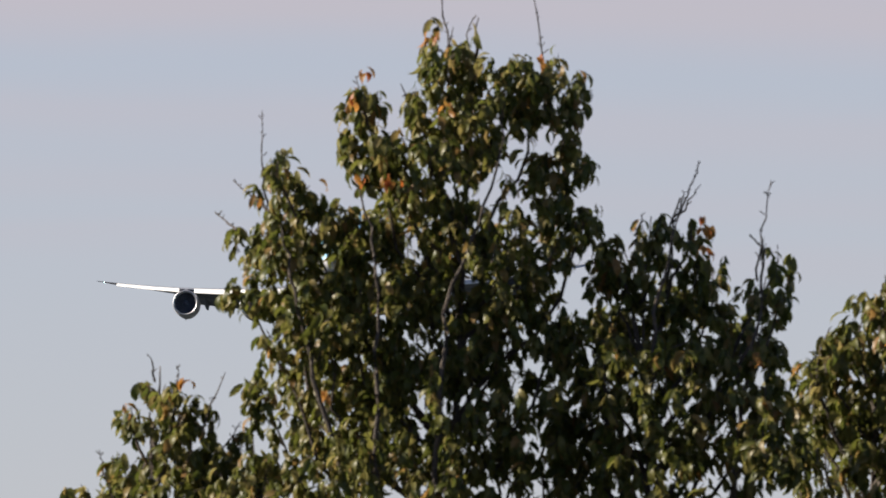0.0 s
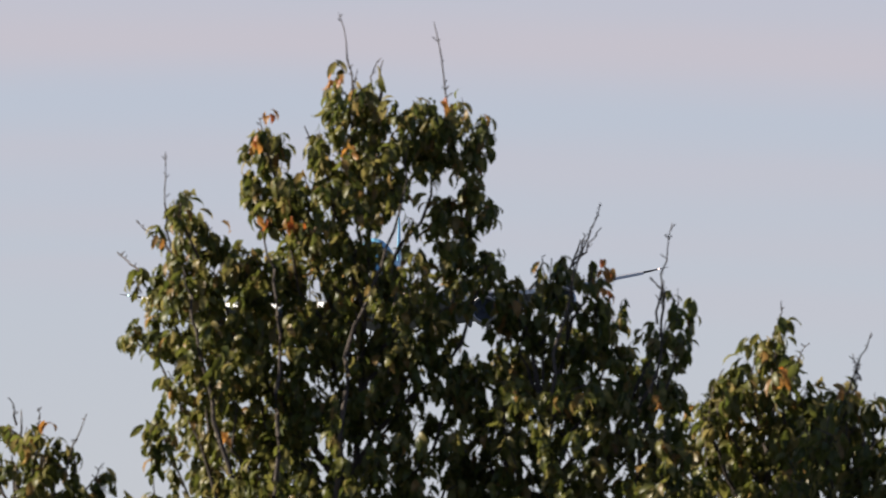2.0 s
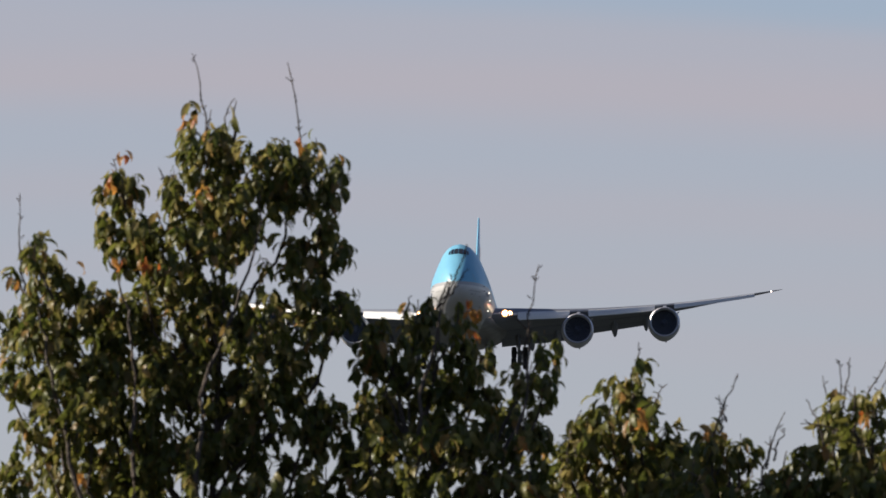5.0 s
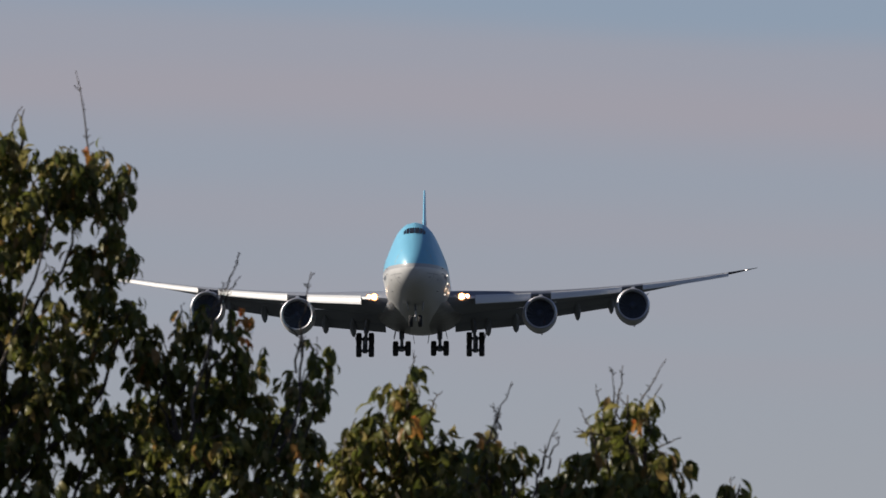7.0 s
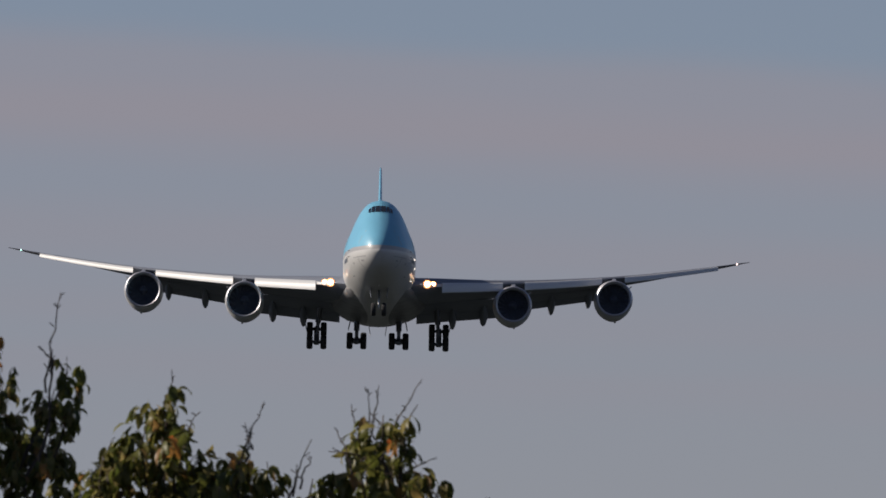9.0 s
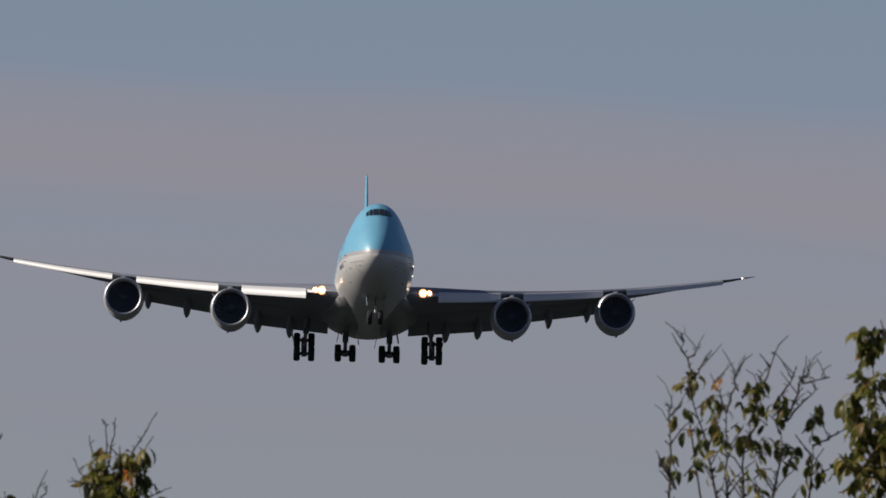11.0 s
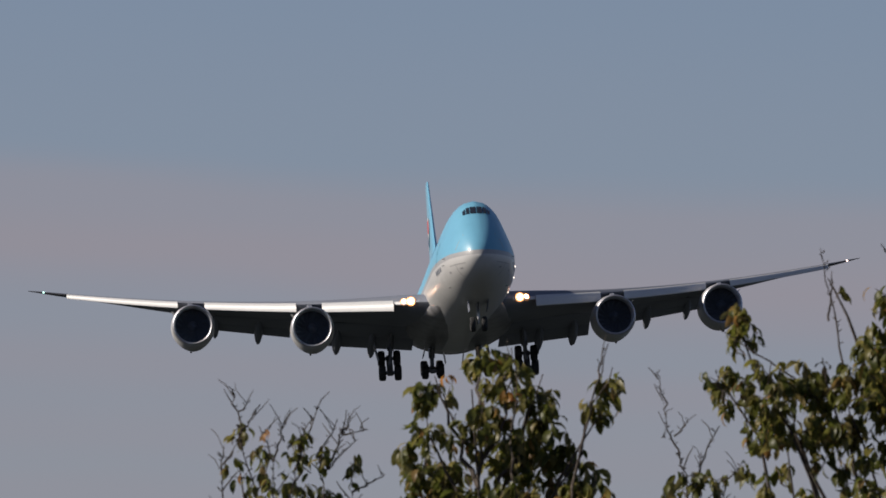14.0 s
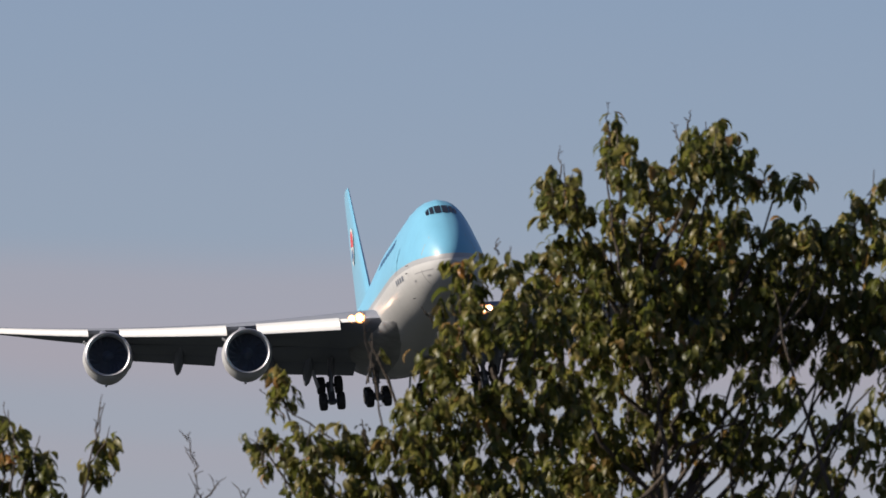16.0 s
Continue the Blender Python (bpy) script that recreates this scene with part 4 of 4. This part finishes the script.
      autumn=[(0.05, 7.47, 0.03), (-0.21, 7.58, 0.03), (-0.15, 7.37, 0.03)],
      sway=[(0.0, 0.000), (0.5, 0.000), (1.0, 0.000), (1.5, 0.000), (2.0, 0.000), (2.5, 0.000), (3.0, 0.000), (5.5, 0.000), (6.0, 0.000), (6.5, 0.000), (7.0, 0.000), (7.5, 0.000), (8.0, 0.000), (10.5, 0.000), (11.0, 0.000), (11.5, 0.000), (12.0, 0.000), (12.5, 0.000), (13.0, 0.000), (13.5, 0.000), (14.0, 0.000), (14.5, -0.007), (15.0, -0.024), (15.5, 0.008), (16.0, 0.023)]),
    dict(at=(3.76, 71.90), turn=-2.99, density=1.05, leaf=0.98, label='leafy tree with olive brown leaves in front of the larger one',
      lobes=[(0.21, 7.39, 0.11, 0.08), (-0.00, 7.30, 0.09, 0.11), (-0.04, 7.08, 0.12, 0.14), (0.21, 7.05, 0.21, 0.18), (0.37, 7.08, 0.15, 0.18), (-0.12, 6.80, 0.16, 0.18), (-0.98, 6.69, 0.09, 0.10), (-1.06, 6.41, 0.10, 0.10), (-0.85, 6.39, 0.18, 0.12), (-0.54, 6.44, 0.15, 0.11), (-0.30, 6.53, 0.18, 0.15), (-0.03, 6.53, 0.24, 0.19), (-0.42, 6.28, 0.27, 0.15, 0.85), (0.33, 6.66, 0.27, 0.24), (0.06, 6.22, 0.36, 0.18, 0.85), (-0.71, 6.19, 0.21, 0.12), (-0.51, 6.94, 0.06, 0.02, 0.15)],
      twigs=[(0.15, 7.44, 0.14, 7.47), (-0.80, 6.48, -1.10, 6.69), (-0.49, 6.66, -0.57, 7.11), (-0.21, 7.08, -0.25, 7.13), (-0.52, 6.84, -0.51, 6.99), (-1.10, 6.39, -1.12, 6.48)],
      autumn=[(-0.03, 7.26, 0.02)],
      sway=[(0.0, 0.000), (0.5, 0.000), (1.0, 0.000), (1.5, 0.000), (2.0, 0.000), (2.5, 0.000), (3.0, 0.000), (5.5, 0.000), (6.0, 0.000), (6.5, 0.000), (7.0, 0.000), (7.5, 0.000), (8.0, 0.000), (10.5, 0.000), (11.0, 0.000), (11.5, 0.000), (12.0, 0.000), (12.5, 0.000), (13.0, 0.014), (13.5, 0.046), (14.0, -0.033), (14.5, 0.030), (15.0, -0.058), (15.5, 0.000), (16.0, 0.000)]),
]


def leaf_shape(width, rise, fall):
    """A pointed leaf of length 1, folded along its rib, arching from rise to fall (degrees above level)."""
    v, y, z, last = [], 0.0, 0.0, 0.0
    for s, w in ((0.0, 0.0), (0.2, 0.36), (0.45, 0.50), (0.72, 0.36), (1.0, 0.0)):
        a = radians(rise + (fall - rise) * (s + last) / 2)
        y, z, last = y + (s - last) * math.cos(a), z + (s - last) * math.sin(a), s
        if w == 0.0:
            v.append((0, y, z))
        else:
            b = radians(rise + (fall - rise) * s)
            lift = 0.30 * w * width
            v += [(-w * width, y - lift * math.sin(b), z + lift * math.cos(b)), (0, y, z), (w * width, y - lift * math.sin(b), z + lift * math.cos(b))]
    f = [(0, 2, 1), (0, 3, 2)]
    for k in (1, 4):
        f += [(k, k + 1, k + 4, k + 3), (k + 1, k + 2, k + 5, k + 4)]
    f += [(7, 8, 10), (8, 9, 10)]
    return np.array(v), f


LEAF_SHAPES = [leaf_shape(w, a, b) for w, a, b in ((0.40, 25, -75), (0.34, 5, -85), (0.44, 30, -60), (0.36, -25, -88))]
LEAF_MESHES = []
for shape_v, shape_f in LEAF_SHAPES:
    lm = bpy.data.meshes.new("leaf")
    lm.from_pydata([tuple(v) for v in shape_v], [], shape_f)
    lm.polygons.foreach_set("use_smooth", [True] * len(lm.polygons))
    lm.materials.append(LEAF_ONE)
    LEAF_MESHES.append(lm)


def leaf_frames(rng, n, out):
    """Turns for n leaves that point outward along out and hang down."""
    az = np.arctan2(out[:, 1], out[:, 0]) + rng.normal(0, 0.9, n)
    dip = np.radians(rng.uniform(5, 82, n))
    y = np.stack([np.cos(az) * np.cos(dip), np.sin(az) * np.cos(dip), -np.sin(dip)], 1)
    up = np.stack([rng.normal(0, 0.45, n), rng.normal(0, 0.45, n), np.ones(n)], 1)
    x = np.cross(y, up)
    x /= np.linalg.norm(x, axis=1)[:, None]
    z = np.cross(x, y)
    return np.stack([x, y, z], 2)


def leaf_cloud(rng, at, frames, size):
    """All leaves as one vertex and face list."""
    verts, faces, k = [], [], 0
    kinds = rng.integers(0, len(LEAF_SHAPES), len(at))
    for p, m, s, q in zip(at, frames, size, kinds):
        v, f = LEAF_SHAPES[q]
        verts.append((v * s) @ m.T + p)
        faces += [tuple(i + k for i in face) for face in f]
        k += len(v)
    return np.concatenate(verts), faces


LEAVES_PER_M2 = 1600
SINGLE_LEAVES = 160


def build_tree(seed, spec):
    rng = np.random.default_rng(seed)
    tree = tagged(new("tree"), spec["label"], "tree", "row of trees")
    tree.matrix_world = pose(spec["at"][0], spec["at"][1], 0, 0, 0, spec["turn"])
    grow = 1.0 if spec["density"] < 0.6 else 1.08
    # a lobe may carry its own leaf density as a fifth number
    lobes = [(l[0], l[1], l[2] * grow + 0.015, l[3] * grow + 0.015, l[4] if len(l) > 4 else 1.0) for l in spec["lobes"]]
    low = min(l[1] - l[3] for l in lobes)
    mid_x = sum(l[0] * l[2] for l in lobes) / sum(l[2] for l in lobes)
    wide = max(abs(l[0] - mid_x) + l[2] for l in lobes)
    thin = spec["density"] < 0.6
    for k in range(0 if thin else 9):
        z = max(2.2, low - 0.1 - 0.45 * (k // 3))
        lobes.append((mid_x + (k % 3 - 1) * wide * 0.55 + rng.normal(0, 0.06), z, wide * 0.42, 0.36, 0.35))
    # trunk
    top = max(l[1] for l in lobes)
    peak = max(lobes, key=lambda l: l[1])
    spine = []
    for i in range(9):
        f = i / 8
        spine.append((mid_x * min(1, f * 1.3) + (peak[0] - mid_x) * max(0, f - 0.55) / 0.45 + 0.05 * math.sin(5 * f + seed), 0.05 * math.cos(4 * f + seed), top * f * 0.97))
    r0 = 0.05 if thin else 0.11
    part("trunk", tube(spine, [r0 * (1.25 if i == 0 else 1) * (1 - i / 8) ** 1.5 + 0.004 for i in range(9)], 9), BARK, tree, "grey-brown bark trunk")

    def spine_at(z):
        f = max(0, min(0.999, z / (top * 0.97))) * 8
        a, b = Vector(spine[int(f)]), Vector(spine[int(f) + 1])
        return a.lerp(b, f - int(f))
    spots, outs, twig_verts, owner, limbs = [], [], [], [], []
    for k, (x, z, rx, rz, fill) in enumerate(lobes):
        ry = 1.15 * min(max(rx, rz), 0.5) + 0.05
        y0 = rng.normal(0, 0.16 if rx < 0.2 else 0.28)
        c = Vector((x, y0, z - rz * 0.3))
        # limb
        if not thin:
            s = spine_at(max(1.2, z - 0.35 - 1.1 * abs(x - spine_at(z).x)))
            mid = s.lerp(c, 0.5) + Vector((0.10 * (c.x - s.x), 0.05, -0.10 * abs(c.x - s.x) + 0.03))
            end = c + Vector((rng.normal(0, 0.02), 0, rz * 1.0))
            way = [s, s.lerp(mid, 0.35), s.lerp(mid, 0.7), mid, mid.lerp(c, 0.35), mid.lerp(c, 0.7), c, end]
            bend = 0.03 * min(1.0, (c - s).length)
            way = [p + Vector((rng.normal(0, bend), rng.normal(0, bend), rng.normal(0, bend * 0.5))) if 0 < q < 6 else p for q, p in enumerate(way)]
            thick = rng.uniform(0.75, 1.15)
            limb = part("branch", tube(way, [w * thick for w in (0.015, 0.014, 0.012, 0.010, 0.009, 0.007, 0.005, 0.003)], 6), BARK, tree)
            limbs.append(limb)
        area = math.pi * rx * rz
        dens = spec["density"] * fill
        shoots = max(3 if fill > 0.3 else 1, int(LEAVES_PER_M2 * dens * area / 9 / spec["leaf"] ** 1.6))
        if thin:
            shoots *= 2
        for _ in range(shoots):
            u = rng.normal(size=3)
            u /= np.linalg.norm(u)
            rr = rng.uniform(0.15, 1.0) ** 0.5
            p = np.array([x + u[0] * rx * rr, y0 + u[1] * ry * rr, z + u[2] * rz * rr])
            way = np.array([u[0] * 0.7 + rng.normal(0, 0.3), u[1] * 0.7 + rng.normal(0, 0.3), 0.8 + rng.normal(0, 0.3)])
            way /= np.linalg.norm(way)
            length = rng.uniform(0.06, 0.17)
            start = p - way * length * 0.8
            twig_verts.append((start, p))
            for j in range(rng.integers(2, 5) if thin else rng.integers(6, 13) if fill > 0.3 else 3):
                f = rng.uniform(0.1, 1.0)
                spots.append(start + way * length * f * 1.1 + rng.normal(0, 0.008, 3))
                owner.append(k)
                outs.append(np.array([u[0] + rng.normal(0, 0.8), u[1] + rng.normal(0, 0.8)]))
    # long upright boughs that show between the leaves
    for line in spec.get("stems", ()):
        way, y0 = [], rng.uniform(-0.45, -0.25)
        for (xa, za), (xb, zb) in zip(line[:-1], line[1:]):
            way += [Vector((xa + (xb - xa) * f + rng.normal(0, 0.008), y0 + rng.normal(0, 0.01), za + (zb - za) * f)) for f in (0, 0.25, 0.5, 0.75)]
        way.append(Vector((line[-1][0], y0, line[-1][1])))
        way.insert(0, spine_at(way[0].z - 0.8))
        part("bough", tube(way, [(0.017 if spec["leaf"] < 1.0 else 0.011) * (1 - 0.8 * q / len(way)) for q in range(len(way))], 7), BARK, tree)
    spots, outs = np.array(spots), np.array(outs)
    frames = leaf_frames(rng, len(spots), outs)
    size = rng.uniform(0.070, 0.118, len(spots)) * spec["leaf"]
    # the highest and outermost leaves are pieces of their own
    score = spots[:, 2] + 0.35 * np.abs(spots[:, 0] - mid_x) - 0.3 * spots[:, 1] + rng.normal(0, 0.5, len(spots))
    order = np.argsort(-score)
    count = min(SINGLE_LEAVES, len(order) // 2)
    single, rest = order[:count], order[count:]
    tagged(part("foliage", leaf_cloud(rng, spots[rest], frames[rest], size[rest]), LEAF, tree, "dense drooping olive green leaves"), kind="stuff")
    for i in single:
        ob = new("leaf", LEAF_MESHES[i % 4])
        ob.parent = limbs[owner[i]] if limbs else tree
        m = Matrix([[*frames[i][r] * size[i], spots[i][r]] for r in range(3)] + [[0, 0, 0, 1]])
        ob.matrix_basis = m
    pieces = [tube([a, b], [0.0045, 0.002], 3) for a, b in twig_verts]
    tagged(part("twig_growth", joined(*pieces), BARK, tree, "thin brown leafy twigs"), kind="stuff")
    for x, z, x2, z2 in spec["twigs"]:
        a, b = Vector((x, rng.normal(0, 0.04), z)), Vector((x2, rng.normal(0, 0.04), z2))
        d = b - a
        side = Vector((d.z, 0, -d.x)) * rng.normal(0, 0.05)
        r = 0.0066 if not thin else min(0.0088, 0.0045 + 0.0085 * d.length)
        base = a if thin else a - d * min(0.8, 0.25 / max(d.length, 0.05))
        pts, radii = [], []
        for k in range(9):
            f = k / 8
            wob = Vector((rng.normal(0, 0.0055), rng.normal(0, 0.0055), 0)) if 0 < k < 8 else Vector((0, 0, 0))
            pts.append(base.lerp(b, f) + side * math.sin(math.pi * f) + wob)
            radii.append(r * (1 - 0.68 * f))
        pieces = [tube(pts, radii, 5)]
        for k in range(max(3, int(d.length / 0.028))):
            f = rng.uniform(0.2, 0.98)
            p = base.lerp(b, f) + side * math.sin(math.pi * f)
            w = Vector((rng.choice([-1, 1]) * rng.uniform(0.3, 0.9), rng.normal(0, 0.4), 0.6)).normalized() * rng.uniform(0.006, 0.026)
            pieces.append(tube([p, p + w, p + w * 1.35], [r * 0.42, r * 0.36, r * 0.5], 4))
        for k in range(max(2, int(d.length / 0.11)) if thin else 0):
            f = rng.uniform(0.3, 0.95)
            p = base.lerp(b, f) + side * math.sin(math.pi * f)
            w = Vector((rng.choice([-1, 1]) * rng.uniform(0.35, 0.8), rng.normal(0, 0.4), 0.8)).normalized() * rng.uniform(0.06, 0.17)
            q = p + w * 0.55 + Vector((rng.normal(0, 0.008), 0, 0.01))
            pieces.append(tube([p, q, p + w], [r * 0.5, r * 0.42, r * 0.28], 4))
        part("shoot", joined(*pieces), BARK, tree, "bare thin shoot")
    for x, z, r in spec["autumn"]:
        n = max(4, int(4200 * r * r))
        at = np.array([x, -0.50, z + 0.05]) + rng.normal(size=(n, 3)) * np.array([r * 0.45, 0.05, r * 0.45])
        part("autumn_leaves", leaf_cloud(rng, at, leaf_frames(rng, n, rng.normal(size=(n, 2)) + np.array([0, -0.8])), rng.uniform(0.045, 0.085, n)), LEAF_AUTUMN, tree, "orange red autumn leaves")
    return tree


build_ground()
airliner = build_airliner()
trees = [build_tree(11 + k, spec) for k, spec in enumerate(TREES)]

AIRLINER_ROWS = (
    (0.0, -153.33, 1782.74, 105.73, -2.545, -2.285, 1.751),
    (1.0, -139.96, 1729.27, 104.85, -2.211, -2.789, 1.461),
    (1.5, -133.47, 1701.80, 103.89, -2.526, -2.599, 1.405),
    (2.0, -127.50, 1677.16, 102.55, -2.173, -2.677, 1.313),
    (2.5, -121.80, 1652.82, 101.20, -2.314, -2.684, 0.941),
    (3.0, -115.95, 1626.10, 99.90, -2.380, -2.188, 1.011),
    (5.5, -85.57, 1461.58, 92.57, -1.668, 0.078, 1.724),
    (6.0, -80.08, 1433.70, 91.38, -1.628, -0.194, 1.651),
    (6.5, -74.53, 1403.48, 90.12, -2.260, -0.297, 1.826),
    (7.0, -69.10, 1374.39, 88.96, -1.351, -0.340, 2.010),
    (7.5, -63.63, 1346.96, 87.86, -1.126, -0.572, 2.224),
    (8.0, -57.81, 1316.96, 86.59, -1.204, -0.187, 2.250),
    (10.5, -28.89, 1175.66, 80.41, -1.649, 2.300, 2.277),
    (11.0, -23.71, 1186.46, 81.81, -1.754, 1.721, 2.236),
    (11.5, -18.49, 1250.54, 86.93, -2.162, 1.075, 2.412),
    (12.0, -11.25, 1230.42, 86.36, -2.183, 0.338, 2.362),
    (12.5, -3.73, 1195.23, 84.66, -2.191, -0.391, 2.303),
    (13.0, 3.90, 1163.80, 83.25, -2.242, -1.032, 2.137),
    (13.5, 11.66, 1129.01, 81.62, -2.131, -1.367, 2.206),
    (14.0, 19.33, 1095.76, 80.11, -2.284, -2.494, 2.029),
    (14.5, 26.87, 1064.52, 78.76, -2.526, -3.391, 2.033),
    (15.0, 33.76, 1026.17, 76.91, -2.827, -5.011, 1.898),
    (15.5, 40.33, 995.72, 75.52, -2.827, -5.270, 2.356),
    (16.0, 46.69, 966.20, 74.29, -2.698, -4.692, 2.385),
)


def motions():
    walk(airliner, [(t, pose(x, y, z, rx, ry, rz)) for t, x, y, z, rx, ry, rz in AIRLINER_ROWS])
    for tree, spec in zip(trees, TREES):
        if spec["sway"]:
            walk(tree, [(t, pose(spec["at"][0], spec["at"][1], 0, 0, 0, spec["turn"]) @ pose(0, 0, 0, 0, math.degrees(math.atan(s / 6.5)), 0)) for t, s in spec["sway"]])


motions()
